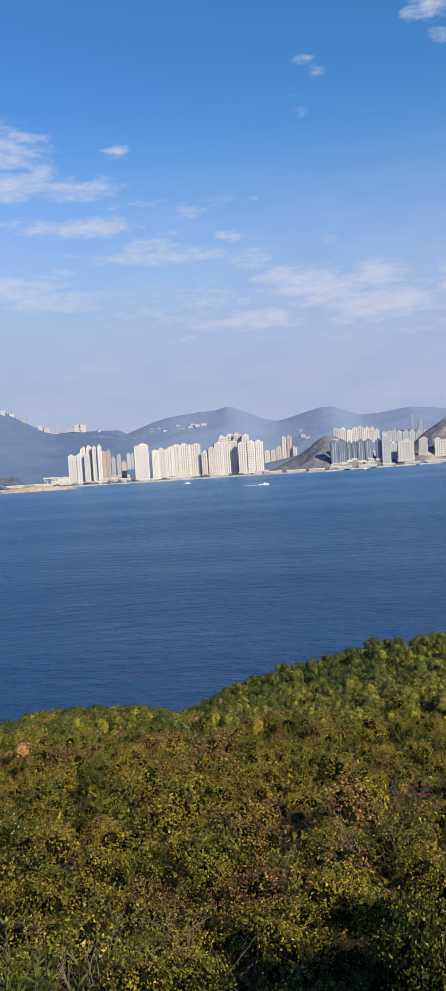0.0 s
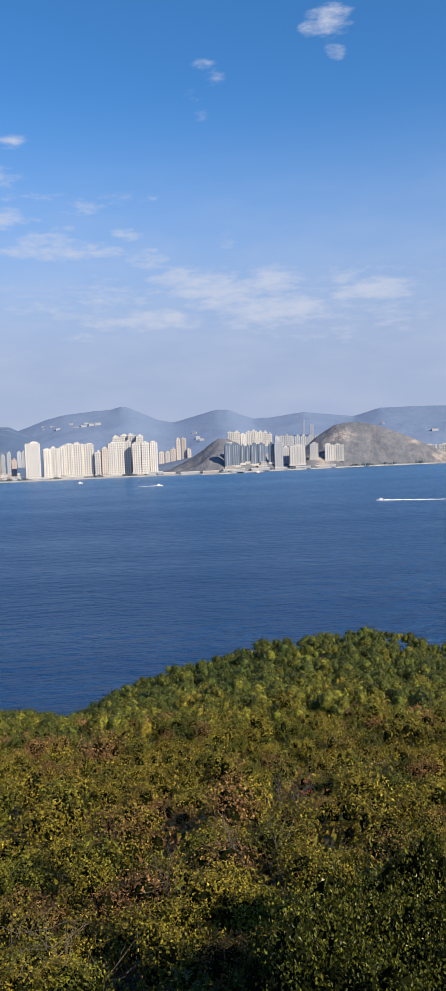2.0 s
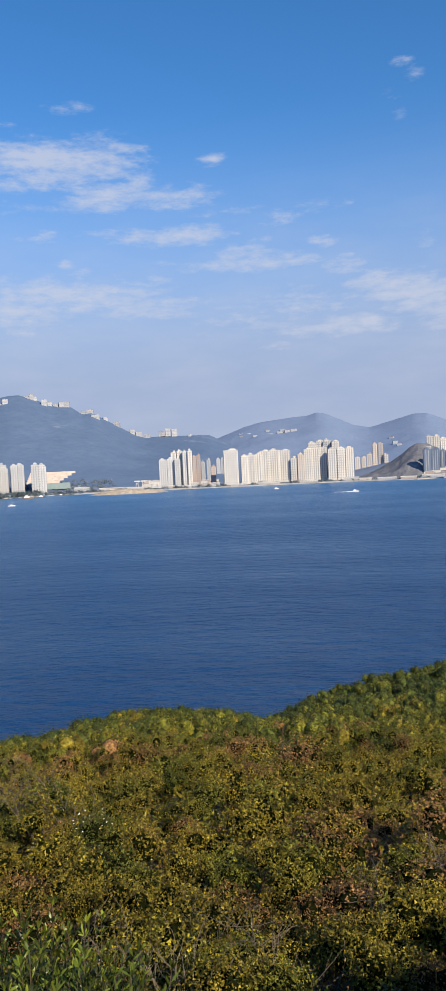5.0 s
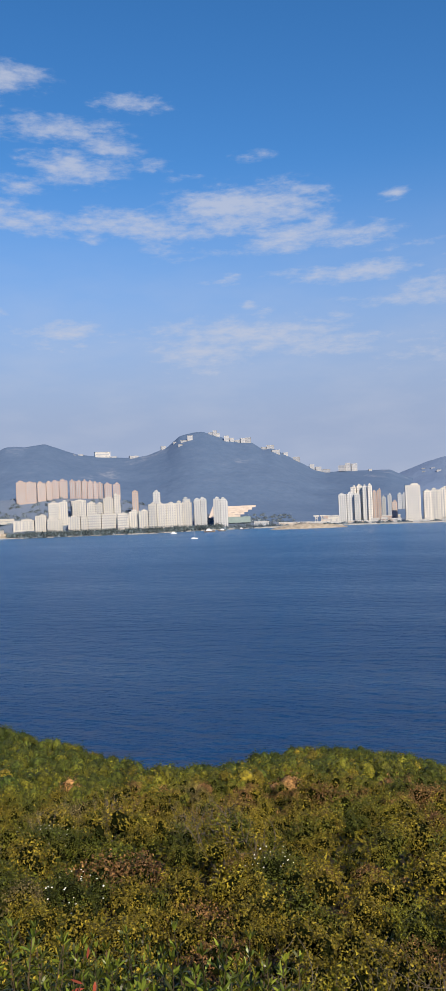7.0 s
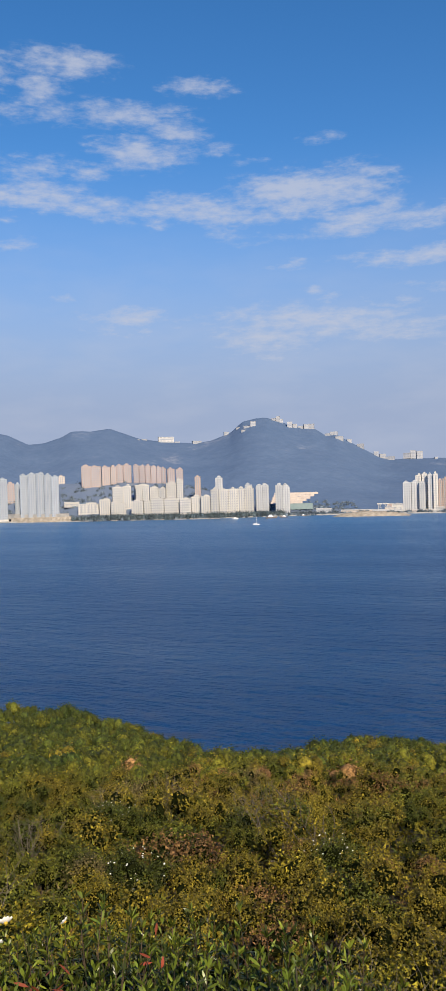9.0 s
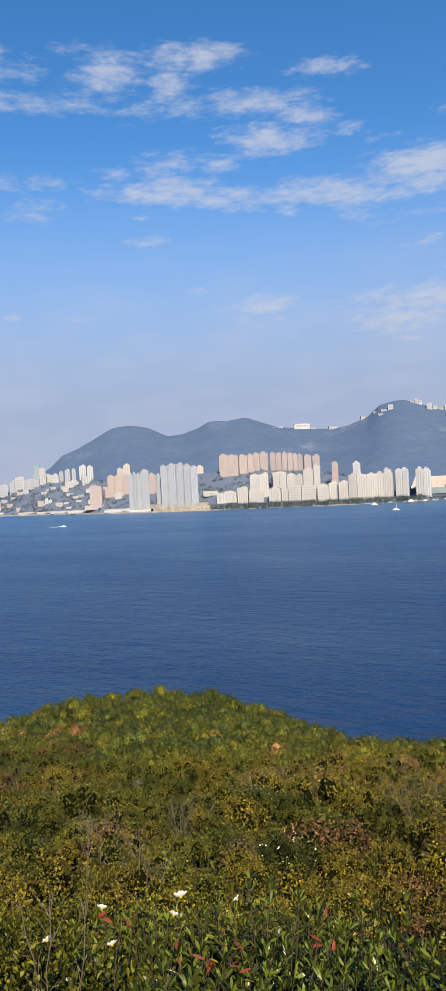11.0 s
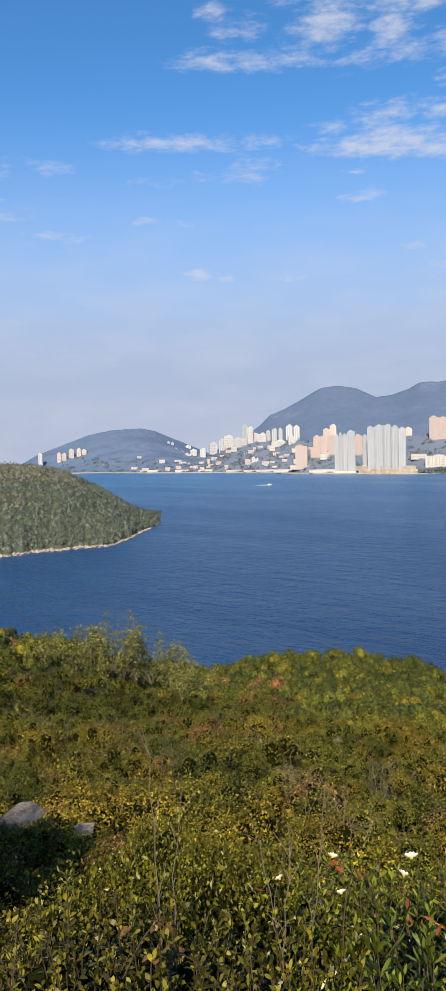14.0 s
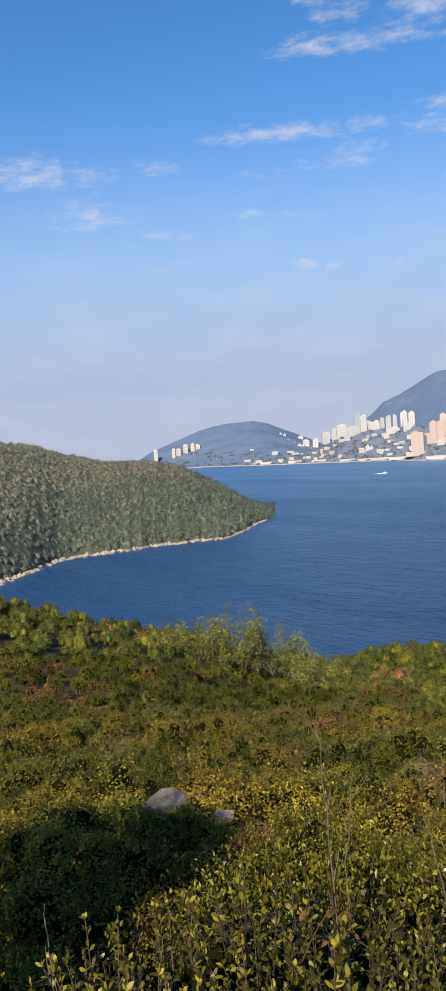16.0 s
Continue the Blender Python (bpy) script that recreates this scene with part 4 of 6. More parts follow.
def crown(clusters, each, leaf, width, rng, lumps=6, upright=0.0, single=False, jitter=0.9, scatter=0.45, grow=0.44):
    """Leaves of one shrub of radius 1 and height 1, standing on z = 0: rounded lumps of leaves that face outward, with gaps between."""
    tops = np.concatenate([[[0, 0, 0.55]], np.stack([rng.uniform(-0.52, 0.52, lumps), rng.uniform(-0.52, 0.52, lumps), rng.uniform(0.22, 0.58, lumps)], 1)])
    size = np.concatenate([[0.5], rng.uniform(0.26, 0.44, lumps)])
    shares = np.maximum(3, (clusters * size ** 2 / np.sum(size ** 2)).astype(int))
    shares[0] += clusters - np.sum(shares)
    pick, turns = np.repeat(np.arange(len(tops)), shares), np.concatenate([np.arange(k) + 0.5 for k in shares])
    z, a = 1 - 1.35 * turns / shares[pick], 2.39996 * turns + 1.7 * pick
    wide = np.sqrt(np.maximum(1 - z * z, 0))
    d = np.stack([wide * np.cos(a), wide * np.sin(a), z], 1) + rng.normal(size=(clusters, 3)) * 0.12
    d /= np.linalg.norm(d, axis=1, keepdims=True)
    c = tops[pick] + d * (size[pick] * rng.uniform(0.70, 1.06, clusters))[:, None]
    c[:, 2] = np.maximum(c[:, 2], 0.02)
    n = clusters * each
    p = np.repeat(c, each, axis=0) + rng.normal(size=(n, 3)) * leaf * scatter
    out = np.repeat(d, each, axis=0)
    face = out + [0, 0, 0.35] + rng.normal(size=(n, 3)) * jitter
    axis = np.cross(face, rng.normal(size=(n, 3)))
    axis /= np.maximum(np.linalg.norm(axis, axis=1, keepdims=True), 1e-6)
    axis = axis * (1 - upright) + (out + [0, 0, 0.7] + rng.normal(size=(n, 3)) * 0.35) * upright
    v, f = leaves(p, axis, face, leaf * rng.uniform(0.7, 1.25, n), width * rng.uniform(0.75, 1.2, n), single)
    inner_v, inner_f = core(np.column_stack([tops, size]), rng, grow)
    inner = np.repeat([False, True], [len(f), len(inner_f)])
    f = np.concatenate([f, inner_f + len(v)])
    v = np.concatenate([v, inner_v])
    return v, f, inner


def core(lumps, rng, grow=0.44):
    """The inside of a shrub of radius 1: low rough lumps under the leaves, as triangles, mostly coloured near black as
    shade.
    """
    verts, faces = [], []
    for x, y, z, size in lumps:
        start = len(verts)
        verts.append((x, y, z + size * grow))
        for ring_z, ring_r, turn_by in ((0.5, 0.8, 0.0), (-0.8, 0.9, 0.5)):
            for k in range(5):
                a, s = (k + turn_by) * math.pi * 0.4, size * grow * rng.uniform(0.82, 1.1)
                verts.append((x + s * ring_r * math.cos(a), y + s * ring_r * math.sin(a), z + s * ring_z))
        for k in range(5):
            j, b = (k + 1) % 5, start + 1
            faces += [(start, b + k, b + j), (b + k, b + 5 + k, b + j), (b + j, b + 5 + k, b + 5 + j)]
    return np.array(verts), np.array(faces)


def stems(count, rng, reach=0.75, thick=0.02):
    """Crooked three-sided stems of a shrub of radius 1."""
    verts, faces = [], []
    for k in range(count):
        a, lean = rng.uniform(0, 6.28), rng.uniform(0.15, reach)
        knots = [np.array([0, 0, -1.3])]
        for j in range(1, 5):
            u = j / 4
            knots.append(np.array([math.cos(a) * lean * u, math.sin(a) * lean * u, 1.95 * u ** 0.8 - 1.3]) + rng.normal(size=3) * 0.04)
        start = len(verts)
        for j, q in enumerate(knots):
            for i in range(3):
                r = thick * (1 - 0.2 * j)
                verts.append(q + r * np.array([math.cos(i * 2.09), math.sin(i * 2.09), 0]))
        for j in range(4):
            for i in range(3):
                b, c = start + j * 3 + i, start + j * 3 + (i + 1) % 3
                faces += [(b, c, c + 3), (b, c + 3, b + 3)]
    return np.array(verts), np.array(faces)


def r_at(az, fall):
    """How far out the tops of the shrubs lie at that fall below the eye."""
    r = np.geomspace(3.0, 140.0, 400)
    tans = (EYE_HEIGHT - canopy(r, np.full(400, float(az)))) / (r - 0.6)
    return float(r[np.argmax(tans <= fall)])


SPECIES = ["dark", "green", "olive", "yellow", "brown", "tree", "straw", "maroon"]
SPECIES_MATERIALS = [LEAF[k] for k in SPECIES] + [INNER_SHADE]
DRIFTS = []


def drift(kind, az, fall, wide):
    """A patch of one kind of shrub on the slope, wide in degrees as seen from the viewpoint."""
    r = r_at(az, fall)
    at = bearing(az, r)
    half = r * math.radians(wide) * 0.5
    DRIFTS.append((SPECIES.index(kind), at.x, at.y, half, half * 1.5, math.radians(az)))


for az, fall, wide in ((5.0, 0.404, 3.5), (4.5, 0.456, 3), (1.7, 0.471, 4), (0.9, 0.512, 3.5), (-6.0, 0.37, 3), (-2.7, 0.367, 2), (-7.9, 0.526, 2.5), (26.3, 0.445, 5.5), (10.6, 0.47, 5),
                       (23.2, 0.491, 4.5), (27.0, 0.522, 4), (52.0, 0.345, 3.5), (47.8, 0.347, 2.5), (42.4, 0.403, 2.5), (41.9, 0.444, 3)):
    drift("brown", az, fall, wide)
for az, fall, wide in ((70.3, 0.283, 3), (67.3, 0.298, 3), (73.1, 0.338, 3), (49.9, 0.366, 3), (51.7, 0.395, 4), (-0.9, 0.443, 3), (1.3, 0.472, 3), (-3.3, 0.462, 3.5), (57.8, 0.374, 4), (61.5, 0.40, 2.5)):
    drift("brown", az, fall, wide)
for az, fall, wide in ((22.1, 0.366, 3.5), (30.4, 0.378, 6), (44.0, 0.425, 4), (35.0, 0.46, 4), (20.5, 0.52, 4)):
    drift("straw", az, fall, wide)
for az, fall, wide in ((-5.6, 0.425, 3.2), (-10.0, 0.447, 1.6), (44.7, 0.522, 3), (11.5, 0.603, 4)):
    drift("yellow", az, fall, wide)
drift("maroon", 16.2, 0.565, 6)
drift("dark", 31.7, 0.41, 5)
drift("dark", 30.8, 0.475, 4)
drift("dark", 16.7, 0.458, 4)
drift("dark", -19.0, 0.43, 7)
for az, fall, wide in ((68.0, 0.45, 11), (66.0, 0.40, 7), (72.0, 0.37, 6), (61.5, 0.355, 5), (56.0, 0.42, 4), (46.5, 0.385, 4), (38.0, 0.40, 5)):
    drift("dark", az, fall, wide)


def species_at(x, y, r, rng):
    """Which kind of plant grows here: trees far down the slope, olive and brown shrubs on the upper part, in drifts."""
    dry = waves(x, y, 26, 41, 3) + 0.7 * waves(x, y, 8, 43, 2)
    az = azimuth(x, y)
    q = 0.12 + 0.62 * rng.uniform(0, 1, len(x)) + 0.30 * dry
    q = q - 0.14 * ease(40, 60, r) + 0.15 * ease(30, 8, az) - 0.14 * ease(4, -14, az) - 0.17 * ease(42, 52, az)
    kind = np.digitize(q, [0.16, 0.36, 0.65, 0.79])
    beyond = rng.uniform(0, 1, len(x)) < ease(34, 46, r)
    kind = np.where(beyond & (kind == 3), 0, kind)
    kind = np.where(beyond & (kind == 2) & (az > 44), np.where(rng.uniform(0, 1, len(x)) < 0.5, 0, 4), kind)
    kind = np.where(beyond & (kind == 2) & (rng.uniform(0, 1, len(x)) < 0.7 - 0.4 * ease(42, 52, az)), 1, kind)
    wooded = rng.uniform(0, 1, len(x)) < ease(50, 82, r + 10 * waves(x, y, 22, 47, 2)) * (0.93 - 0.40 * ease(42, 52, az))
    kind = np.where(wooded, np.where(rng.uniform(0, 1, len(x)) < 0.8, 5, 1), kind)
    for k, cx, cy, across, along, turn_by in DRIFTS:
        u = ((x - cx) * math.cos(turn_by) + (y - cy) * math.sin(turn_by)) / across
        v = (-(x - cx) * math.sin(turn_by) + (y - cy) * math.cos(turn_by)) / along
        kind = np.where((u * u + v * v < 1) & (rng.uniform(0, 1, len(x)) < 0.85), k, kind)
    return kind


def spread(r0, r1, az0, az1, spacing, rng):
    """Jittered places over a ring sector, with the gap between them growing as spacing(r)."""
    pts, r = [], r0
    while r < r1:
        gap = spacing(r)
        n = max(1, int(radians(az1 - az0) * r / gap))
        az = np.linspace(az0, az1, n, endpoint=False) + rng.uniform(0, (az1 - az0) / n, n)
        rr = r + rng.uniform(-0.5, 0.5, n) * gap
        a = np.radians(az)
        pts.append(np.stack([-np.sin(a) * rr, np.cos(a) * rr], 1))
        r += gap * 0.85
    return np.concatenate(pts)


def woods(name, label, places, size, templates, shaded):
    """Many crowns in one mesh: kind stuff. shaded: their insides are lumps coloured near black as shade, else closed
    leafy domes.
    """
    rng = veg_rng
    x, y = places[:, 0], places[:, 1]
    r, az = np.hypot(x, y), azimuth(x, y)
    kind = species_at(x, y, r, rng)
    verts, faces, index, base = [], [], [], 0
    top = canopy(r, az)
    for k in range(len(x)):
        v, f, inner = templates[rng.randint(len(templates))]
        s = float(size(r[k])) * (0.6 + 1.05 * rng.uniform() ** 2.2)
        a = rng.uniform(0, 6.28)
        ca, sa = math.cos(a), math.sin(a)
        low = top[k] - s * (1.32 - 1.0 * rng.uniform() ** 1.4)
        q = np.stack([x[k] + s * (ca * v[:, 0] - sa * v[:, 1]), y[k] + s * (sa * v[:, 0] + ca * v[:, 1]), low + s * v[:, 2]], 1)
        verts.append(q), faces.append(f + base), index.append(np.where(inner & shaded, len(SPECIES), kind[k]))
        base += len(v)
    ob = mesh_object(name, np.concatenate(verts), np.concatenate(faces), SPECIES_MATERIALS, indices=np.concatenate(index), smooth=True)
    return tagged(ob, label, "vegetation", kind="stuff")


far_crowns = [crown(60, 3, 0.115, 0.10, veg_rng, 3, single=True, jitter=0.8, scatter=1.0, grow=0.82) for k in range(12)]
mid_crowns = [crown(84, 9, 0.064, 0.050, veg_rng, 4, single=True, jitter=0.7, scatter=1.2, grow=0.42) for k in range(12)]
near_sizes = lambda r: np.interp(r, [4, 12, 25, 50, 100, 140], [0.55, 0.72, 0.86, 1.0, 1.35, 1.6])
far_places = spread(43, 140, -26, 77, lambda r: np.interp(r, [46, 100, 150], [1.44, 2.12, 2.7]), veg_rng)
far_r, far_az = np.hypot(far_places[:, 0], far_places[:, 1]), azimuth(far_places[:, 0], far_places[:, 1])
far_places = far_places[(far_az < 44) | (far_r > 68)]  # the knoll on that side is nearer, with finer shrubs
woods("far_shrubland", "dense low woodland of green and olive crowns on the slope", far_places, near_sizes, far_crowns, False)
mid_places = spread(17.5, 46, -27, 78, lambda r: np.interp(r, [17, 46], [1.16, 1.40]), veg_rng)
mid_places = np.concatenate([mid_places, spread(46.6, 68.5, 44, 78, lambda r: 1.62, veg_rng)])
woods("shrubland", "dense olive, green and russet shrubs covering the slope", mid_places, near_sizes, mid_crowns, True)

# shrubs near the viewpoint, each a thing of its own
SHRUB_WORDS = {
    "dark": "dark green dense shrub with small glossy leaves",
    "green": "green leafy shrub among others on the slope",
    "olive": "olive-green shrub with sunlit leaf rosettes",
    "yellow": "yellowish shrub with sunlit pale leaves",
    "brown": "russet dry shrub with withered leaves",
    "tree": "green leafy bush with a rounded crown",
    "straw": "straw-coloured dry tuft between the shrubs",
    "maroon": "dark maroon-brown dense small-leaved shrub",
}
shrub_models = {}
for kind in SPECIES:
    for k in range(6):
        model = new("shrub")
        thin = 0.6 if kind == "brown" else 1.0
        if k < 3:
            v, f, inner = crown(int(130 * thin), 10, 0.062, 0.046, veg_rng, 5, 0.1, single=True, jitter=0.8, scatter=1.2, grow=0.55)
        else:
            v, f, inner = crown(int(150 * thin), 8, 0.060, 0.032, veg_rng, 6, 0.2, scatter=1.0, grow=0.5)
        mesh_object("foliage", v, f, [LEAF[kind], INNER_SHADE], parent=model, indices=inner.astype(int))
        v, f = stems(7, veg_rng)
        mesh_object("stem", v, f, [STEM], parent=model)
        tagged(model, SHRUB_WORDS[kind], "shrub", "shrubs on the slope")
        shrub_models[kind, k] = model
near_places = spread(3.4, 17.5, -27, 80, lambda r: np.interp(r, [3, 8, 18], [0.64, 0.88, 1.12]), veg_rng)
near_r = np.hypot(near_places[:, 0], near_places[:, 1])
near_kind = species_at(near_places[:, 0], near_places[:, 1], near_r, veg_rng)
near_top = canopy(near_r, azimuth(near_places[:, 0], near_places[:, 1]))
for k in range(len(near_places)):
    model = shrub_models[SPECIES[near_kind[k]], veg_rng.randint(3) + (3 if near_r[k] < 8 else 0)]
    s = float(near_sizes(near_r[k])) * (0.65 + 0.7 * veg_rng.uniform() ** 1.5)
    low = near_top[k] - s * (1.32 - 0.66 * veg_rng.uniform())
    made = copy_thing(model, pose(near_places[k, 0], near_places[k, 1], low, 0, 0, veg_rng.uniform(0, 360)))
    made.scale = (s, s, s)
for model in shrub_models.values():
    for ob in (*model.children_recursive, model):
        bpy.data.objects.remove(ob)

# low undergrowth that hides the soil between the shrubs
under = 80000
under_r, under_az = 3.0 * (20.0 ** veg_rng.uniform(0, 1, under)), veg_rng.uniform(-27, 79, under)
under_x, under_y = -np.sin(np.radians(under_az)) * under_r, np.cos(np.radians(under_az)) * under_r
under_p = np.stack([under_x, under_y, hillside_z(under_x, under_y) + plant_height(under_r) * veg_rng.uniform(0.0, 0.6, under)], 1)
v, f = leaves(under_p, veg_rng.normal(size=(under, 3)) + [0, 0, 0.4], veg_rng.normal(size=(under, 3)) + [0, 0, 0.8],
              (0.05 + 0.007 * under_r) * veg_rng.uniform(0.7, 1.3, under), (0.03 + 0.005 * under_r) * veg_rng.uniform(0.7, 1.3, under), single=True)
low_kind = species_at(under_x, under_y, under_r, veg_rng)
tagged(mesh_object("undergrowth", v, f, SPECIES_MATERIALS, indices=low_kind), "low leafy undergrowth and dry litter between the shrubs", "vegetation", kind="stuff")

# woods of the headland
def distant_woods(name, label, az, dist, z, size, crowns, kinds, materials):
    """Crowns far off, joined in one mesh; kinds picks a leaf material for each crown."""
    verts, faces, index, base = [], [], [], 0
    for k in range(len(az)):
        v, f, inner = crowns[k % len(crowns)]
        s = size * veg_rng.uniform(0.6, 1.4)
        at = np.array(bearing(az[k], dist[k], z[k] - 0.5 * s))
        verts.append(at[None] + v * s)
        faces.append(f + base)
        index.append(np.full(len(f), kinds[k]))
        base += len(v)
    ob = mesh_object(name, np.concatenate(verts), np.concatenate(faces), materials, indices=np.concatenate(index), smooth=True)
    return tagged(ob, label, "vegetation", kind="stuff")


small_crowns = [crown(12, 3, 0.26, 0.24, veg_rng, 2, single=True, jitter=0.6, scatter=0.8, grow=0.9) for k in range(12)]
town_crowns = [crown(16, 3, 0.26, 0.22, veg_rng, 3, single=True, jitter=0.6, scatter=0.8, grow=0.8) for k in range(8)]
head_az = veg_rng.uniform(53.4, 76.5, 4800)
head_dist = head_near(head_az) + 5 + (1190 - head_near(head_az)) * veg_rng.uniform(0, 1, 4800) ** 1.05
head_z = headland_z(head_az, head_dist)
head_x, head_y = -np.sin(np.radians(head_az)) * head_dist, np.cos(np.radians(head_az)) * head_dist
scrubby = head_z + 26 * waves(head_x, head_y, 120, 51, 3) + 1.6 * (head_az - 60) > 62
grown = head_z > 1.5
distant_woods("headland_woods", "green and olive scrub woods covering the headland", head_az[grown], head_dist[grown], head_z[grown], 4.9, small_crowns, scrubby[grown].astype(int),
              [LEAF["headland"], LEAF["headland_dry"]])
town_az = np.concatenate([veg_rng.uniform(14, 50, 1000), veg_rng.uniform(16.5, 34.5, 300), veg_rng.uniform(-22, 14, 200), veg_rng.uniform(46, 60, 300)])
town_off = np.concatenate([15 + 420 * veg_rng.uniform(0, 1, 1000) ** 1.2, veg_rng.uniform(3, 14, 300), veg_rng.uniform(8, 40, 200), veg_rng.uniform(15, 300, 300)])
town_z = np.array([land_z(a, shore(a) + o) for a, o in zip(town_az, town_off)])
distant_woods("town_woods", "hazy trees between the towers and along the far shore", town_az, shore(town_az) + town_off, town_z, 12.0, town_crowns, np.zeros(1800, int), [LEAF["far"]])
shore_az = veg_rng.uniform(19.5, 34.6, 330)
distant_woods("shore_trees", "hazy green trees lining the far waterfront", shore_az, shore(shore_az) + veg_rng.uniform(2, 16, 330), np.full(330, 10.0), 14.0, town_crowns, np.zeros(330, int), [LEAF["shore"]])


# ---- plants and stones by the viewpoint ----
def tubes(paths, sides=4):
    """Tapered round twigs along paths of (points, radii), joined in one mesh."""
    verts, faces, base = [], [], 0
    ring_a = np.arange(sides) * 2 * np.pi / sides
    for pts, radii in paths:
        pts = np.asarray(pts, float)
        n = len(pts)
        ahead = np.gradient(pts, axis=0)
        ahead /= np.maximum(np.linalg.norm(ahead, axis=1, keepdims=True), 1e-9)
        side = np.cross(ahead, [0.31, 0.93, 0.17])
        side /= np.maximum(np.linalg.norm(side, axis=1, keepdims=True), 1e-9)
        other = np.cross(ahead, side)
        rad = np.asarray(radii, float)[:, None, None]
        v = pts[:, None] + rad * (np.cos(ring_a)[None, :, None] * side[:, None] + np.sin(ring_a)[None, :, None] * other[:, None])
        verts.append(v.reshape(-1, 3))
        faces.append(grid_faces(n, sides, True) + base)
        base += n * sides
    return np.concatenate(verts), np.concatenate(faces)


def branch_path(start, way, length, rng, droop=0.0, steps=6, wander=0.16):
    pts, way = [np.array(start, float)], np.array(way, float)
    for k in range(steps):
        way = way / np.linalg.norm(way) + rng.normal(size=3) * wander + [0, 0, -droop]
        pts.append(pts[-1] + way / np.linalg.norm(way) * length / steps)
    return np.array(pts)


def spray(rng, height, spread_by, limbs, twigs, thick, droop=0.0):
    """Limbs and twigs of a small shrub or sapling: a list of (points, radii)."""
    paths = []
    for k in range(limbs):
        a, lean = rng.uniform(0, 6.28), rng.uniform(0.1, 1.0) * spread_by
        limb = branch_path((0, 0, 0), (math.cos(a) * lean, math.sin(a) * lean, 1.0), height * rng.uniform(0.7, 1.05), rng, droop)
        paths.append((limb, np.linspace(thick, thick * 0.35, len(limb))))
        for j in range(twigs):
            at = rng.randint(2, len(limb))
            way = limb[at] - limb[at - 1]
            way = way / np.linalg.norm(way) + rng.normal(size=3) * 0.55
            twig = branch_path(limb[at], way, height * rng.uniform(0.2, 0.45), rng, droop, 4, 0.2)
            paths.append((twig, np.linspace(thick * 0.45, thick * 0.18, len(twig))))
    return paths


def leaf_blades(points, axes, length, width, rng, cup=0.15):
    """Broad pointed leaves of six corners and four triangles."""
    n = len(points)
    axes = axes / np.linalg.norm(axes, axis=1, keepdims=True)
    side = np.cross(axes, rng.normal(size=(n, 3)) * 0.5 + [0, 0, 1.0])
    side /= np.maximum(np.linalg.norm(side, axis=1, keepdims=True), 1e-6)
    up = np.cross(side, axes)
    length, width = np.broadcast_to(length, n)[:, None], np.broadcast_to(width, n)[:, None]
    bend = up * length * rng.uniform(-0.12, 0.10, n)[:, None]
    v = np.stack([points,
                  points + axes * length * 0.38 + side * width * 0.42 + up * width * cup,
                  points + axes * length * 0.72 + side * width * 0.40 + up * width * cup + bend * 0.5,
                  points + axes * length + bend,
                  points + axes * length * 0.72 - side * width * 0.40 + up * width * cup + bend * 0.5,
                  points + axes * length * 0.38 - side * width * 0.42 + up * width * cup], axis=1)
    base = np.arange(n)[:, None] * 6
    f = np.concatenate([base + q for q in ([0, 1, 5], [1, 2, 4], [1, 4, 5], [2, 3, 4])], axis=1).reshape(-1, 3)
    return v.reshape(-1, 3), f


def shoot_shrub(rng, radius, height, shoots, leaf, width, nodes, each, low_tilt, blades):
    """Wood, leaves and shade-coloured inside lumps of a shrub seen close: many upright shoots under a rounded outline,
    ringed with leaves that stand up towards the tips.
    """
    paths, pts, axes, length = [], [], [], []
    for k in range(shoots):
        a, lean = 2.39996 * k + rng.uniform(-0.3, 0.3), 1.45 * math.sqrt((k + 0.5) / shoots) + rng.uniform(-0.12, 0.12)
        reach = rng.uniform(0.78, 1.06)
        u = np.linspace(0, 1, 6)[:, None]
        out, rise = np.array([math.cos(a), math.sin(a), 0.0]), np.array([0, 0, 1.0])
        path = out * radius * math.sin(lean) * reach * u ** 1.1 + rise * height * (0.35 + (0.65 * math.cos(lean) * reach) * u ** 0.9 - 0.35 * (1 - u)) + rise * 0.05 * u ** 3 + rng.normal(size=(6, 3)) * 0.014
        paths.append((path, np.linspace(0.006, 0.0022, 6)))
        turn0 = rng.uniform(0, 6.28)
        for j in range(nodes):
            w_up = j / (nodes - 1)
            at = 5 * (1 - 0.45 * (1 - w_up) ** 1.15)
            i = min(int(at), 4)
            spot = path[i] + (path[i + 1] - path[i]) * (at - i)
            way = path[i + 1] - path[i]
            way = way / np.linalg.norm(way)
            side = np.cross(way, [0.3, 0.9, 0.2])
            side = side / np.linalg.norm(side)
            other = np.cross(way, side)
            for q in range(each):
                b = turn0 + 2.39996 * (j * each + q) + rng.uniform(-0.3, 0.3)
                tilt = math.radians(low_tilt + (34 - low_tilt) * w_up ** 1.5 + rng.uniform(-22, 22))
                pts.append(spot + way * rng.uniform(-0.01, 0.01))
                axes.append((side * math.cos(b) + other * math.sin(b)) * math.sin(tilt) + way * math.cos(tilt))
                length.append(0.75 + 0.35 * math.sin(math.pi * (0.15 + 0.7 * w_up)))
    pts, axes, length = np.array(pts), np.array(axes), np.array(length) * leaf
    n = len(pts)
    length = length * rng.uniform(0.75, 1.15, n)
    if blades:
        made = leaf_blades(pts, axes, length, width * rng.uniform(0.8, 1.15, n), rng)
    else:
        made = leaves(pts, axes, rng.normal(size=(n, 3)) * 0.5 + [0, 0, 1.0], length, width * rng.uniform(0.8, 1.2, n))
    lumps = [(x, y, height * 0.46, radius * 1.0) for x, y in rng.uniform(-0.55, 0.55, (6, 2)) * radius]
    return tubes(paths, 3), made, core(lumps, rng)


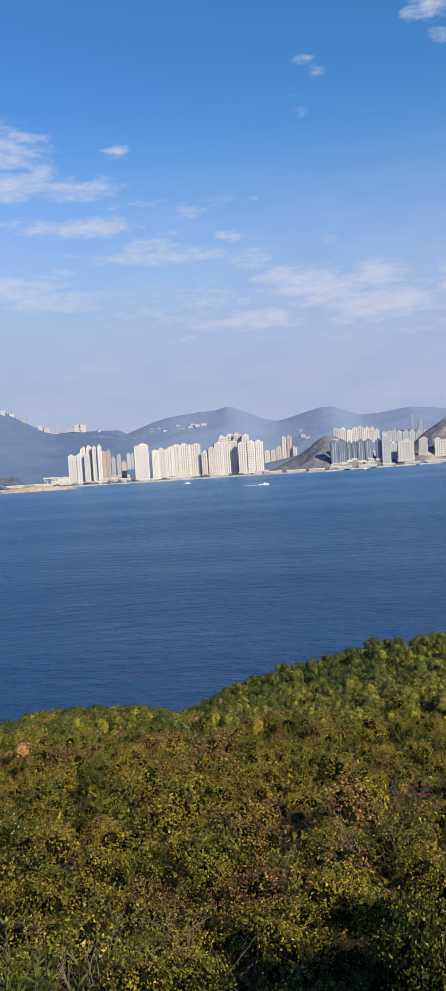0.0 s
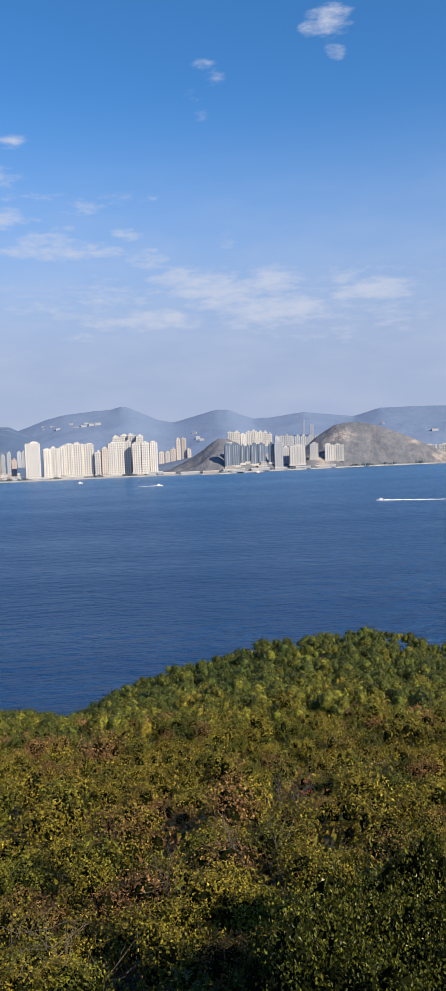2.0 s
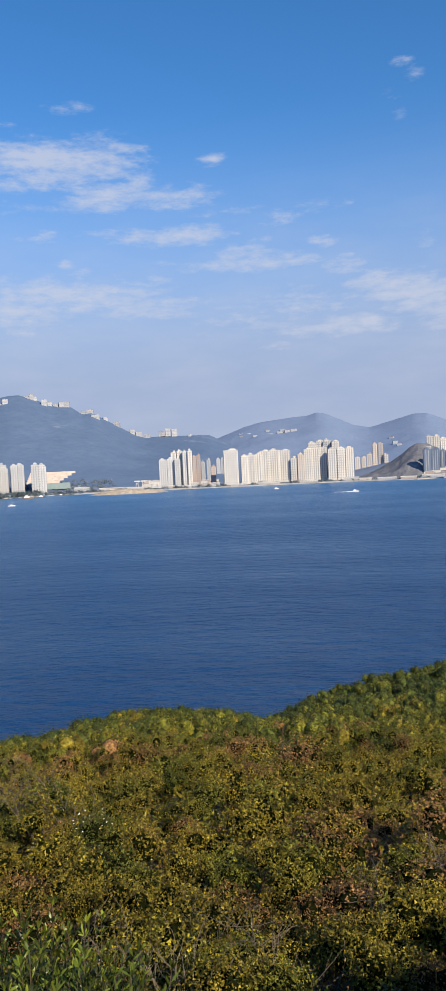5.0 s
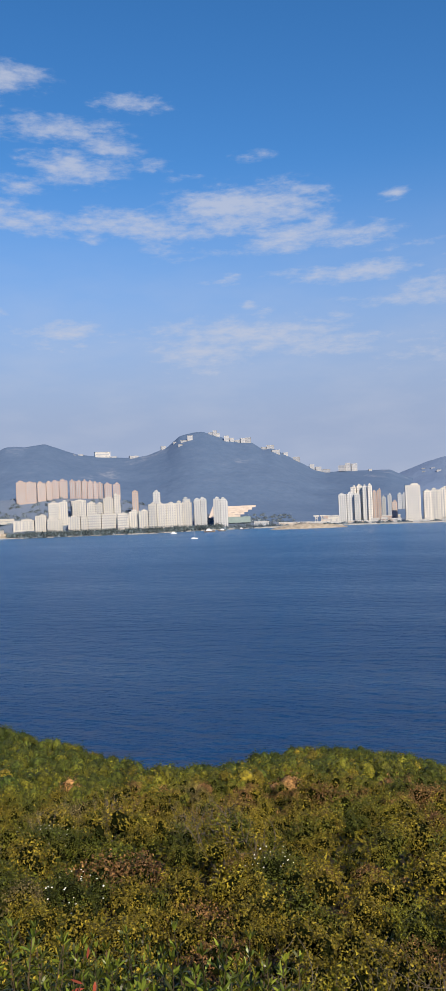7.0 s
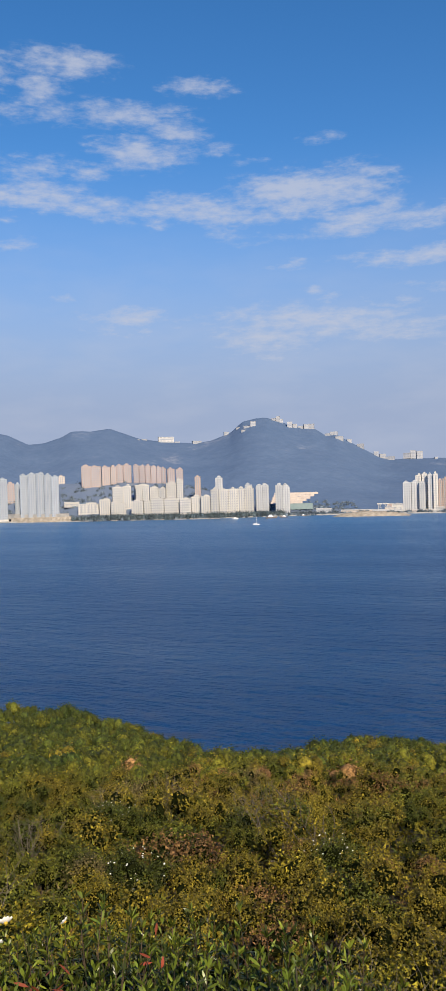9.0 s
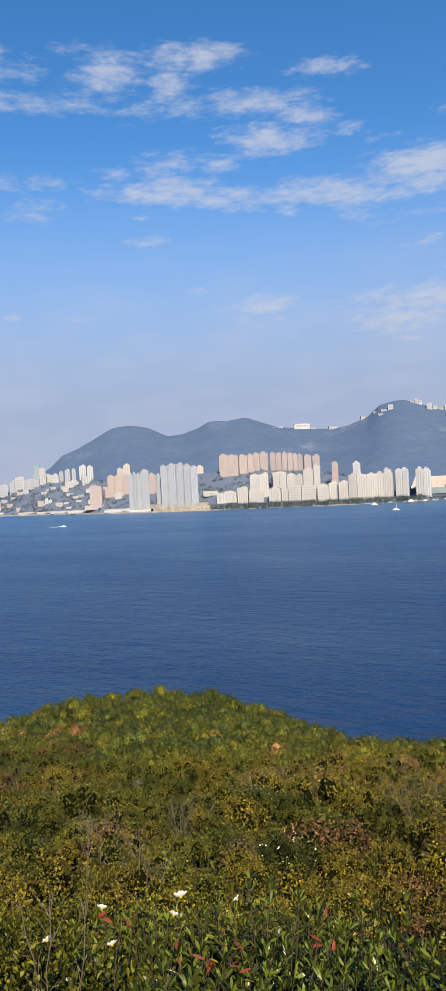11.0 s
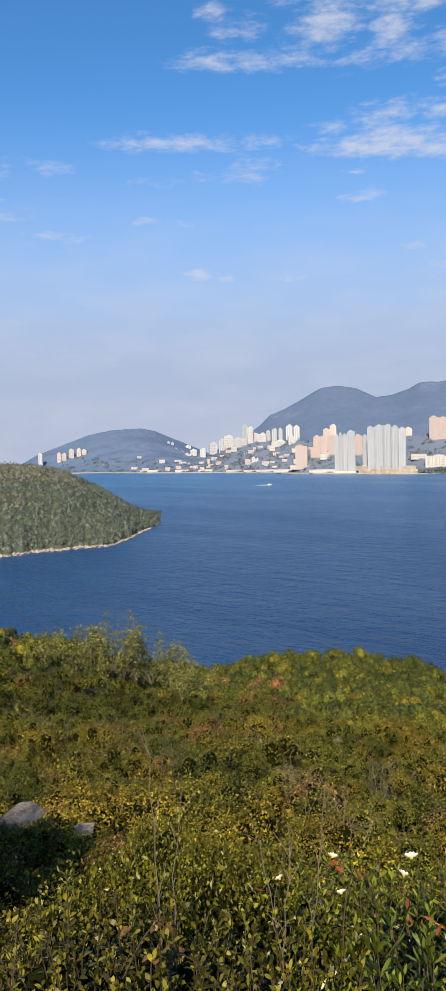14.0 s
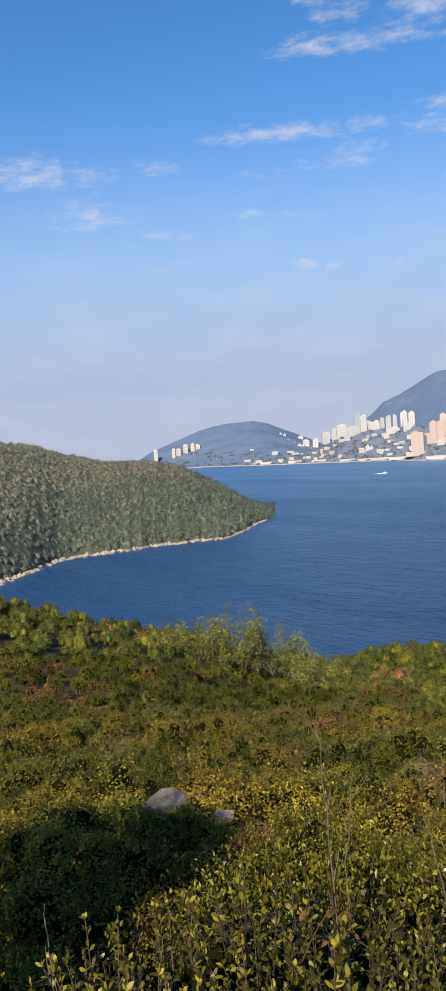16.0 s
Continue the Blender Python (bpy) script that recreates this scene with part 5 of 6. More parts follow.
near_rng = np.random.RandomState(29)


def place_on_slope(az, r, top_tan, height):
    """The pose of a plant of that height whose top shows at the given fall below the eye."""
    at = bearing(az, r + 0.6)
    return pose(at.x, at.y, EYE_HEIGHT - r * top_tan - height, 0, 0, near_rng.uniform(0, 360))


close_models = {}
for kind, name, label, spec in (
        ("rosette", "narrowleaf_shrub", "dark green shrub with upright rosettes of narrow glossy leaves", (0.44, 1.1, 44, 0.066, 0.0155, 6, 6, 92, True)),
        ("lime", "broadleaf_shrub", "yellow-green shrub with broad upright sunlit leaves", (0.36, 0.95, 24, 0.040, 0.019, 7, 4, 80, True))):
    for k in range(3):
        model = new(name)
        (wv, wf), (lv, lf), (iv, jf) = shoot_shrub(near_rng, *spec)
        mesh_object("twig", wv, wf, [STEM], parent=model)
        mesh_object("foliage", np.concatenate([lv, iv]), np.concatenate([lf, jf + len(lv)]), [LEAF[kind], INNER_SHADE], parent=model, indices=np.repeat([0, 1], [len(lf), len(jf)]))
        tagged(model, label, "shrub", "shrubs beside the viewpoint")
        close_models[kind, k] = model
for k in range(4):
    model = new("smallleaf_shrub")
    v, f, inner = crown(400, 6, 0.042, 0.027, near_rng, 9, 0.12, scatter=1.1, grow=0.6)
    mesh_object("foliage", v * [0.62, 0.62, 1.0] + [0, 0, 0.14], f, [LEAF["round"], INNER_SHADE], parent=model, indices=inner.astype(int))
    v, f = stems(7, near_rng)
    mesh_object("stem", v * [0.5, 0.5, 0.6], f, [STEM], parent=model)
    close_models["round", k] = tagged(model, "dense shrub with small glossy leaves in rounded clumps", "shrub", "shrubs beside the viewpoint")


def close_row(kind, count, r0, r1, azs, falls, dip, scale=1.0):
    """A row of one kind of shrub whose tops follow the given falls below the eye, by azimuth."""
    for k in range(count):
        az = azs[0] + (azs[-1] - azs[0]) * (k + near_rng.uniform(0.1, 0.9)) / count
        fall = float(np.interp(az, azs, falls)) + near_rng.uniform(0, 0.03) + dip
        s = scale * near_rng.uniform(0.7, 1.2)
        made = copy_thing(close_models[kind, near_rng.randint(3)], place_on_slope(az, near_rng.uniform(r0, r1), fall, (1.1 if kind != "lime" else 0.95) * s))
        made.scale = (s, s, s)


rosette_az, rosette_fall = (14, 15.6, 17.8, 23.7, 30.5, 37, 42.8, 46.5), (0.64, 0.60, 0.562, 0.545, 0.535, 0.516, 0.535, 0.56)
close_row("rosette", 13, 3.9, 4.5, rosette_az, rosette_fall, 0.0)
close_row("rosette", 12, 3.3, 3.8, rosette_az, rosette_fall, 0.06)
close_row("rosette", 11, 2.8, 3.2, rosette_az, rosette_fall, 0.13)
close_row("round", 6, 5.3, 6.3, (46, 48, 52.4, 57), (0.50, 0.50, 0.468, 0.465), 0.01)
close_row("round", 7, 4.3, 5.0, (46, 48, 52.4, 57, 59), (0.52, 0.51, 0.505, 0.515, 0.54), 0.015)
close_row("round", 6, 3.5, 4.0, (46, 50, 56, 60), (0.56, 0.56, 0.555, 0.57), 0.01)
close_row("round", 7, 6.8, 7.6, (-25, -17, -11, -9.5, -8), (0.575, 0.575, 0.575, 0.61, 0.66), 0.0, 1.25)
close_row("round", 5, 5.9, 6.5, (-25, -17, -12), (0.63, 0.63, 0.64), 0.0, 1.1)
close_row("round", 4, 8.8, 9.6, (-27, -23, -20.3, -18), (0.50, 0.50, 0.487, 0.52), 0.0, 1.6)
lime_az, lime_fall = (43, 49, 56.5, 59.4, 64, 68, 71), (0.607, 0.603, 0.56, 0.56, 0.595, 0.585, 0.60)
close_row("lime", 13, 2.9, 3.3, lime_az, lime_fall, 0.0)
close_row("lime", 10, 2.5, 2.8, lime_az, lime_fall, 0.09)
for model in close_models.values():
    for ob in (*model.children_recursive, model):
        bpy.data.objects.remove(ob)

# withered grey shrubs
dead_models = []
for k in range(4):
    model = new("bare_shrub")
    v, f = tubes(spray(near_rng, 1.0, 0.9, 12, 7, 0.009, 0.02), 3)
    mesh_object("twig", v, f, [BARK], parent=model)
    dead_models.append(tagged(model, "leafless grey shrub with thin twisted twigs", "shrub", "bare shrubs on the slope"))
for az, r, rise in ((-8.3, 15, 0.5), (-3.5, 13, 0.3), (7.7, 11, 0.3), (11, 9, 0.3), (20.4, 25, 0.8), (22, 26, 0.7), (16, 10, 0.3), (4, 9.5, 0.35), (-12, 20, 0.5), (-16, 28, 0.5), (2, 34, 0.6),
                    (28, 32, 0.7), (33, 27, 0.5), (38, 22, 0.5), (44, 17, 0.6), (47, 30, 0.5), (52, 24, 0.6), (57, 36, 0.9), (61, 40, 0.7), (49, 45, 0.7), (66, 28, 0.6), (41, 12, 0.35)):
    s = 1.0 + r / 40
    at = bearing(az, r)
    z = float(canopy(np.float64(r), np.float64(az))) - s + rise
    made = copy_thing(dead_models[near_rng.randint(4)], pose(at.x, at.y, z, 0, 0, near_rng.uniform(0, 360)))
    made.scale = (s, s, s)
for model in dead_models:
    for ob in (*model.children_recursive, model):
        bpy.data.objects.remove(ob)


def sapling(az, r, top_tan, height, label, material="sapling", full=3, leaf=0.26, group="saplings on the brow"):
    """A thin young tree rising over the shrubs."""
    ob = thing("sapling", place_on_slope(az, r, top_tan, height), label, "tree", group)
    paths = spray(near_rng, height, 0.55, 6, 7, 0.035, 0.0)
    v, f = tubes(paths, 4)
    mesh_object("trunk", v, f, [BARK], parent=ob)
    pts = np.concatenate([p[2:] for p, radii in paths])
    full = full * 2
    pts = np.repeat(pts, full, axis=0) + near_rng.normal(size=(len(pts) * full, 3)) * leaf * 0.77
    n = len(pts)
    v, f = leaves(pts, near_rng.normal(size=(n, 3)) + [0, 0, 0.2], near_rng.normal(size=(n, 3)) + [0, 0, 0.6], leaf * near_rng.uniform(0.7, 1.3, n), leaf * near_rng.uniform(0.35, 0.6, n))
    mesh_object("crown", v, f, [LEAF[material]], parent=ob)


for az, r, t, h, full in ((52.8, 70, 0.252, 3.6, 3), (54.2, 69, 0.236, 4.2, 2), (55.3, 68, 0.222, 5.0, 2), (56.2, 67, 0.219, 5.2, 1), (57.4, 69, 0.232, 4.2, 3), (58.5, 70, 0.220, 4.8, 4), (59.6, 71, 0.224, 3.6, 4), (61.5, 74, 0.226, 2.8, 4), (51.5, 60, 0.275, 3.0, 3)):
    sapling(az, r, t, h, "pale green feathery sapling with thin grey stems")


for az, r, t, h in ((19.6, 21.5, 0.408, 2.3), (18.2, 21.0, 0.414, 2.0), (21.0, 22.0, 0.404, 2.0)):
    sapling(az, r, t, h, "small yellow-green tree with bare grey limbs showing", "olive", 3, 0.10, "small trees on the slope")


def flowering_shrub(az, fall, size, count):
    """A dark rounded shrub set with small white blossoms."""
    r = r_at(az, fall)
    at = bearing(az, r)
    ob = thing("flowering_shrub", pose(at.x, at.y, float(canopy(np.float64(r), np.float64(az))) - size * 0.72, 0, 0, az), "dark green shrub set with small white blossoms", "shrub", "flowering shrubs")
    v, f, inner = crown(150, 9, 0.055, 0.04, near_rng, 5, single=True, jitter=0.7, scatter=1.1, grow=0.6)
    mesh_object("foliage", v * size, f, [LEAF["dark"], INNER_SHADE], parent=ob, indices=inner.astype(int))
    for k in range(count):
        a, up = near_rng.uniform(0, 6.28), near_rng.uniform(0.25, 1.0)
        bm = bmesh.new()
        bmesh.ops.create_icosphere(bm, subdivisions=1, radius=near_rng.uniform(0.013, 0.022))
        for p in bm.verts:
            p.co.z *= 0.55
        blossom = part("blossom", bm, PETAL, ob, "white blossom" if k == 0 else "")
        out = math.sqrt(1 - 0.8 * up * up) * size * 0.86
        blossom.location = (math.cos(a) * out, math.sin(a) * out, size * (0.35 + 0.68 * up))


PETAL = mottled("white_petal", (0.72, 0.70, 0.64), (0.85, 0.84, 0.78), 30.0, 0.6)
for az, fall, size, count in ((31.9, 0.407, 1.0, 20), (30.6, 0.474, 0.75, 24), (16.7, 0.460, 0.85, 26), (33.4, 0.40, 0.9, 10)):
    flowering_shrub(az, fall, size, count)


def stone(name, az, r, top_tan, size, seed, label, rock=ROCK):
    """A weathered boulder: a squashed, knocked-about ball with flat facets."""
    bm = bmesh.new()
    bmesh.ops.create_icosphere(bm, subdivisions=4, radius=1.0)
    rng = np.random.RandomState(seed)
    cuts = [(Vector(rng.normal(size=3)).normalized(), rng.uniform(0.5, 0.8)) for k in range(11)] + [(Vector((0.25, -0.1, 1)).normalized(), 0.45), (Vector((-0.1, -1, 0.1)).normalized(), 0.5)]
    for v in bm.verts:
        for way, far in cuts:
            over = v.co.dot(way) - far
            if over > 0:
                v.co -= way * over * 0.97
        v.co *= 1 + 0.05 * noise.noise(v.co * 3.0) + 0.02 * noise.noise(v.co * 11.0)
        v.co = Vector((v.co.x * size[0], v.co.y * size[1], v.co.z * size[2]))
        at = bearing(az, r + 0.6)
    data = bpy.data.meshes.new(name)
    bm.to_mesh(data)
    bm.free()
    data.materials.append(rock)
    ob = new(name, data)
    ob.matrix_world = pose(at.x, at.y, EYE_HEIGHT - r * top_tan - size[2] * 0.5, 4, -6, az + 10)
    return tagged(ob, label, "rock", "boulders in the scrub")


stone("boulder", 63.3, 9.3, 0.448, (0.37, 0.30, 0.125), 3, "grey weathered boulder half sunk in the shrubs")
stone("boulder", 58.9, 9.5, 0.476, (0.17, 0.14, 0.075), 8, "small pale boulder among the shrubs", PALE_ROCK)
stone("boulder", 40.8, 33.0, 0.372, (0.30, 0.25, 0.22), 12, "small grey rock showing between shrubs")


def flower(az, r, fall, turn_z, size=0.042):
    """A white blossom of five cupped petals round a yellow heart."""
    at = bearing(az, r + 0.6)
    ob = thing("flower", pose(at.x, at.y, EYE_HEIGHT - r * fall, 48, 0, az + 180 + turn_z), "white five-petalled blossom with a yellow centre", "flower", "white blossoms")
    for k in range(5):
        bm = bmesh.new()
        rows = []
        for u in np.linspace(0.1, 1, 5):
            wide = size * 0.55 * math.sin(math.pi * min(1.0, 0.15 + 0.72 * u))
            rows.append([bm.verts.new((s * wide, u * size, 0.35 * size * u * u + 0.15 * size * s * s)) for s in (-1, -0.5, 0, 0.5, 1)])
        for i in range(4):
            for j in range(4):
                bm.faces.new((rows[i][j], rows[i][j + 1], rows[i + 1][j + 1], rows[i + 1][j]))
        petal = part("petal", bm, PETAL, ob)
        petal.matrix_basis = pose(0, 0, 0, 0, 0, 72 * k)
    bm = bmesh.new()
    bmesh.ops.create_icosphere(bm, subdivisions=2, radius=size * 0.28)
    part("flower_heart", bm, POLLEN, ob, "yellow stamens")


POLLEN = mottled("yellow_stamens", (0.55, 0.34, 0.03), (0.70, 0.48, 0.06), 60.0, 0.8)
for az, fall, turn_z in ((37.7, 0.526, 10), (38.2, 0.549, -30), (34.2, 0.535, 60), (42.1, 0.578, 20), (42.6, 0.530, -20), (46.0, 0.56, 40)):
    flower(az, 3.62, fall, turn_z, 0.024 if az != 37.7 else 0.032)


def colored_leaves(name, az, r, fall, count, leaf, width, material, label, reach=0.12):
    """A twig with a few withered or red leaves."""
    at = bearing(az, r + 0.6)
    ob = thing(name, pose(at.x, at.y, EYE_HEIGHT - r * fall, 0, 0, az), label, "twig", "withered sprigs")
    path = branch_path((0, 0, -0.35), (0.1, 0.1, 1), 0.45, near_rng)
    v, f = tubes([(path, np.linspace(0.004, 0.002, len(path)))], 4)
    mesh_object("stem", v, f, [STEM], parent=ob)
    pts = path[-1] + near_rng.normal(size=(count, 3)) * reach * 0.4
    axes = near_rng.normal(size=(count, 3)) * [1, 1, 0.5] + [0, 0, -0.2]
    v, f = leaf_blades(pts, axes, leaf * near_rng.uniform(0.7, 1.2, count), width * near_rng.uniform(0.8, 1.2, count), near_rng)
    for k in range(count):
        mesh_object("leaf", v[6 * k:6 * k + 6], f[4 * k:4 * k + 4] - 6 * k, [LEAF[material]], parent=ob)


for az, r, fall in ((36.1, 3.5, 0.60), (42.0, 3.5, 0.565), (34.0, 3.4, 0.63), (41.0, 3.4, 0.62), (38.8, 3.4, 0.655), (31.0, 3.5, 0.62), (44.5, 3.5, 0.60)):
    colored_leaves("red_sprig", az, r, fall, 4, 0.060, 0.017, "red", "sprig with red young leaves")
colored_leaves("withered_sprig", 56.7, 2.9, 0.625, 15, 0.054, 0.026, "brown", "sprig with withered russet leaves", 0.14)
colored_leaves("withered_sprig", 49.8, 3.0, 0.63, 6, 0.046, 0.022, "brown", "sprig with withered russet leaves", 0.15)
colored_leaves("red_sprig", -13.2, 19.0, 0.455, 30, 0.075, 0.04, "red", "sprig with red autumn leaves", 0.6)


def cane(az, r, top, bottom, lean):
    """A tall bare stalk."""
    a, b = bearing(az, r + 0.6, EYE_HEIGHT - r * top), bearing(az - lean, r * 0.97 + 0.6, EYE_HEIGHT - r * bottom)
    ob = thing("bare_stalk", pose(b.x, b.y, b.z), "tall thin bare grey-brown stalk", "stalk", "bare stalks")
    up = np.array(a - b)
    steps = np.linspace(0, 1, 9)[:, None]
    pts = steps * up + near_rng.normal(size=(9, 3)) * 0.006
    paths = [(pts, np.linspace(0.0036, 0.0016, 9))]
    for k in range(5):
        at = pts[near_rng.randint(3, 9)]
        twig = branch_path(at, up / np.linalg.norm(up) + near_rng.normal(size=3) * 0.4, 0.12, near_rng, 0, 3)
        paths.append((twig, [0.002, 0.0018, 0.0015, 0.001]))
    v, f = tubes(paths, 5)
    mesh_object("stalk", v, f, [BARK], parent=ob)


for spec in ((54.0, 3.0, 0.39, 0.75, 0.5), (52.4, 3.1, 0.47, 0.78, -0.8), (47.6, 3.3, 0.48, 0.72, 2.2), (43.0, 3.4, 0.43, 0.72, -1.5), (71.5, 2.9, 0.60, 0.80, 1.2), (45.4, 3.1, 0.5, 0.74, -1.0)):
    cane(*spec)

# unseen leafy trees added just behind the viewpoint, to shade a patch of the slope
for x, y, tall in ((-1.5, -3.6, 4.15), (-2.9, -5.0, 4.7), (-2.7, -2.5, 2.9)):
    base_z = float(hillside_z(np.float64(x), np.float64(y)))
    tree = thing("tree", pose(x, y, base_z), "dense small unseen tree added to shade the slope", "tree", "trees beside the path")
    v, f = tubes(spray(near_rng, tall, 0.35, 7, 6, 0.05), 5)
    mesh_object("trunk", v, f, [BARK], parent=tree)
    v, f, inner = crown(300, 7, 0.10, 0.06, near_rng, 8)
    mesh_object("crown", v * 1.75 + [0, 0, tall - 1.6], f, [LEAF["green"], INNER_SHADE], parent=tree, indices=inner.astype(int))

# shrubs that half hide the boulders
for az, r, fall, s, kind in ((64.4, 8.5, 0.462, 0.42, "dark"), (63.0, 8.4, 0.476, 0.40, "green"), (61.6, 8.7, 0.466, 0.40, "olive"), (65.8, 9.0, 0.446, 0.45, "dark"), (60.4, 8.9, 0.492, 0.4, "yellow"), (59.6, 9.0, 0.494, 0.36, "green"), (57.6, 9.2, 0.495, 0.4, "olive"), (57.0, 7.6, 0.497, 0.34, "brown"), (56.2, 7.3, 0.515, 0.30, "brown"), (63.4, 8.2, 0.492, 0.30, "brown")):
    at = bearing(az, r + 0.6)
    bush = thing("shrub", pose(at.x, at.y, EYE_HEIGHT - r * fall - s * 0.95, 0, 0, az * 31), SHRUB_WORDS[kind], "shrub", "shrubs on the slope")
    v, f, inner = crown(190, 6, 0.10, 0.055, near_rng, 5, 0.15)
    mesh_object("foliage", v * s, f, [LEAF[kind], INNER_SHADE], parent=bush, indices=inner.astype(int))
    v, f = stems(6, near_rng)
    mesh_object("stem", v * s, f, [STEM], parent=bush)


# ---- boats, sheds and houses across the water ----
BOAT_WHITE = mottled("boat_white", (0.70, 0.70, 0.70), (0.85, 0.85, 0.84), 0.6, 0.4)
BOAT_DARK = mottled("boat_dark", (0.10, 0.10, 0.11), (0.22, 0.17, 0.14), 0.3, 0.6)
FOAM = mottled("foam", (0.55, 0.60, 0.66), (0.82, 0.84, 0.86), 0.25, 0.8)
SAIL = mottled("sail_cloth", (0.70, 0.70, 0.68), (0.82, 0.81, 0.78), 0.3, 0.8)
NET = mottled("green_netting", (0.17, 0.24, 0.24), (0.24, 0.29, 0.28), 0.08)
CUT_ROCK = mottled("cut_slope_rock", (0.42, 0.35, 0.30), (0.58, 0.50, 0.43), 0.05, 0.9, 0.5, 1.0)


def hull(length, beam, depth):
    """A boat's hull: pointed bow, square stern, flared sides."""
    bm = bmesh.new()
    rows = []
    for u in np.linspace(0, 1, 9):
        half = beam / 2 * (1 - max(0.0, (u - 0.45) / 0.55) ** 2.2)
        x, rise = (u - 0.5) * length, depth * (1 + 0.45 * u * u)
        rows.append([bm.verts.new((x, s * half * k, z)) for s, k, z in ((-1, 1, rise), (-1, 0.7, -0.4), (1, 0.7, -0.4), (1, 1, rise))])
    for a, b in zip(rows, rows[1:]):
        for j in range(4):
            bm.faces.new((a[j], b[j], b[(j + 1) % 4], a[(j + 1) % 4]))
    bm.faces.new(rows[0])
    bmesh.ops.recalc_face_normals(bm, faces=bm.faces)
    return bm


def motor_boat(az, dist, heading, length, label, material=BOAT_WHITE, wake=0.0):
    at = bearing(az, dist)
    ob = thing("motor_boat", pose(at.x, at.y, 0.15, 0, 0, heading), label, "boat", "boats in the channel")
    h = length * 0.11
    part("hull", hull(length, length * 0.28, h), material, ob)
    cabin = part("cabin", box_mesh((-length * 0.28, length * 0.18, -length * 0.1, length * 0.1, h * 1.02, h * 2.1)), BOAT_WHITE, ob)
    part("windscreen", box_mesh((length * 0.18, length * 0.19, -length * 0.09, length * 0.09, h * 1.3, h * 2.0)), WINDOW, cabin)
    part("upper_deck", box_mesh((-length * 0.2, length * 0.06, -length * 0.08, length * 0.08, h * 2.12, h * 2.9)), BOAT_WHITE, ob)
    if wake:
        bm = bmesh.new()
        steps = np.linspace(0, 1, 40)
        rows = []
        for u in steps:
            x, half = -length * 0.4 - wake * u, (0.12 * length + 0.016 * wake * u) * (1 + 0.3 * math.sin(37 * u + math.sin(91 * u)))
            crest = (0.45 + 1.1 * (1 - u) ** 2) * (1 + 0.3 * math.sin(53 * u))
            rows.append([bm.verts.new((x, half * k, 0.06 + crest * h)) for k, h in ((1, 0.0), (0.55, 0.8), (0.0, 0.5), (-0.5, 1.0), (-1, 0.0))])
        for a, b in zip(rows, rows[1:]):
            for k in range(4):
                bm.faces.new((a[k], a[k + 1], b[k + 1], b[k]))
        part("wake", bm, FOAM, ob, "white foam trail on the water")
    return ob


motor_boat(-19.0, 1236, 180 - 19, 13, "white motor cruiser trailing a long foam wake", wake=140)
motor_boat(-3.12, 1907, -3, 16, "small white boat under way", wake=45)
motor_boat(2.5, 2233, 2, 14, "small white boat near the quay")
motor_boat(-10.29, 2478, 175, 22, "low ferry by the sea wall", BOAT_DARK)
motor_boat(22.89, 2400, 20, 18, "white boat moored off the shore")
motor_boat(20.3, 2400, 22, 34, "dark working barge moored off the shore", BOAT_DARK)
motor_boat(19.4, 2440, 195, 24, "dark working boat moored off the shore", BOAT_DARK)
motor_boat(17.96, 2520, 15, 18, "small boat moored off the shore", BOAT_DARK)
motor_boat(45.2, 2050, 50, 12, "small white boat far out on the water", wake=30)

at = bearing(21.4, 2010)
sailboat = thing("sailing_boat", pose(at.x, at.y, 0.1, 0, 0, 12), "white sailing boat with a bare mast", "boat", "boats in the channel")
part("hull", hull(17, 4.4, 1.8), BOAT_WHITE, sailboat)
part("cabin", box_mesh((-4, 3, -1.3, 1.3, 1.8, 3.0)), BOAT_WHITE, sailboat)
v, f = tubes([(np.array([[1, 0, 1.5], [1, 0, 9], [1, 0, 20]]), [0.35, 0.28, 0.2])], 6)
mesh_object("mast", v, f, [BOAT_WHITE], parent=sailboat)
v, f = tubes([(np.array([[1, 0, 4.0], [-3, 0, 4.1], [-6.5, 0, 4.2]]), [0.45, 0.5, 0.4])], 6)
mesh_object("furled_sail", v, f, [SAIL], parent=sailboat)


def shed(az, dist, width, height, depth=16.0, wall="white", label="long low pale waterfront shed", z=None):
    ground = (land_z(az, dist) if z is None else z) - 0.5
    at = bearing(az, dist)
    ob = thing("shed", pose(at.x, at.y, ground, 0, 0, az), label, "building", "low waterfront buildings")
    walls = part("wall", box_mesh((-width / 2, width / 2, -depth / 2, depth / 2, 0, height)), FACADE[wall], ob)
    bm = bmesh.new()
    ends = []
    for x in (-width / 2 - 0.6, width / 2 + 0.6):
        ends.append([bm.verts.new(c) for c in ((x, -depth / 2 - 0.6, height), (x, 0, height + depth * 0.16), (x, depth / 2 + 0.6, height))])
    for j in range(3):
        bm.faces.new((ends[0][j], ends[0][(j + 1) % 3], ends[1][(j + 1) % 3], ends[1][j]))
    bm.faces.new(ends[0][::-1])
    bm.faces.new(ends[1])
    part("roof", bm, ROOF_GREY, ob)
    for k in range(max(2, int(width / 16))):
        x = -width / 2 + (k + 0.5) * width / max(2, int(width / 16))
        part("window", box_mesh((x - 2.2, x + 2.2, -depth / 2 - 0.1, -depth / 2 + 0.1, height * 0.35, height * 0.7)), WINDOW, walls)


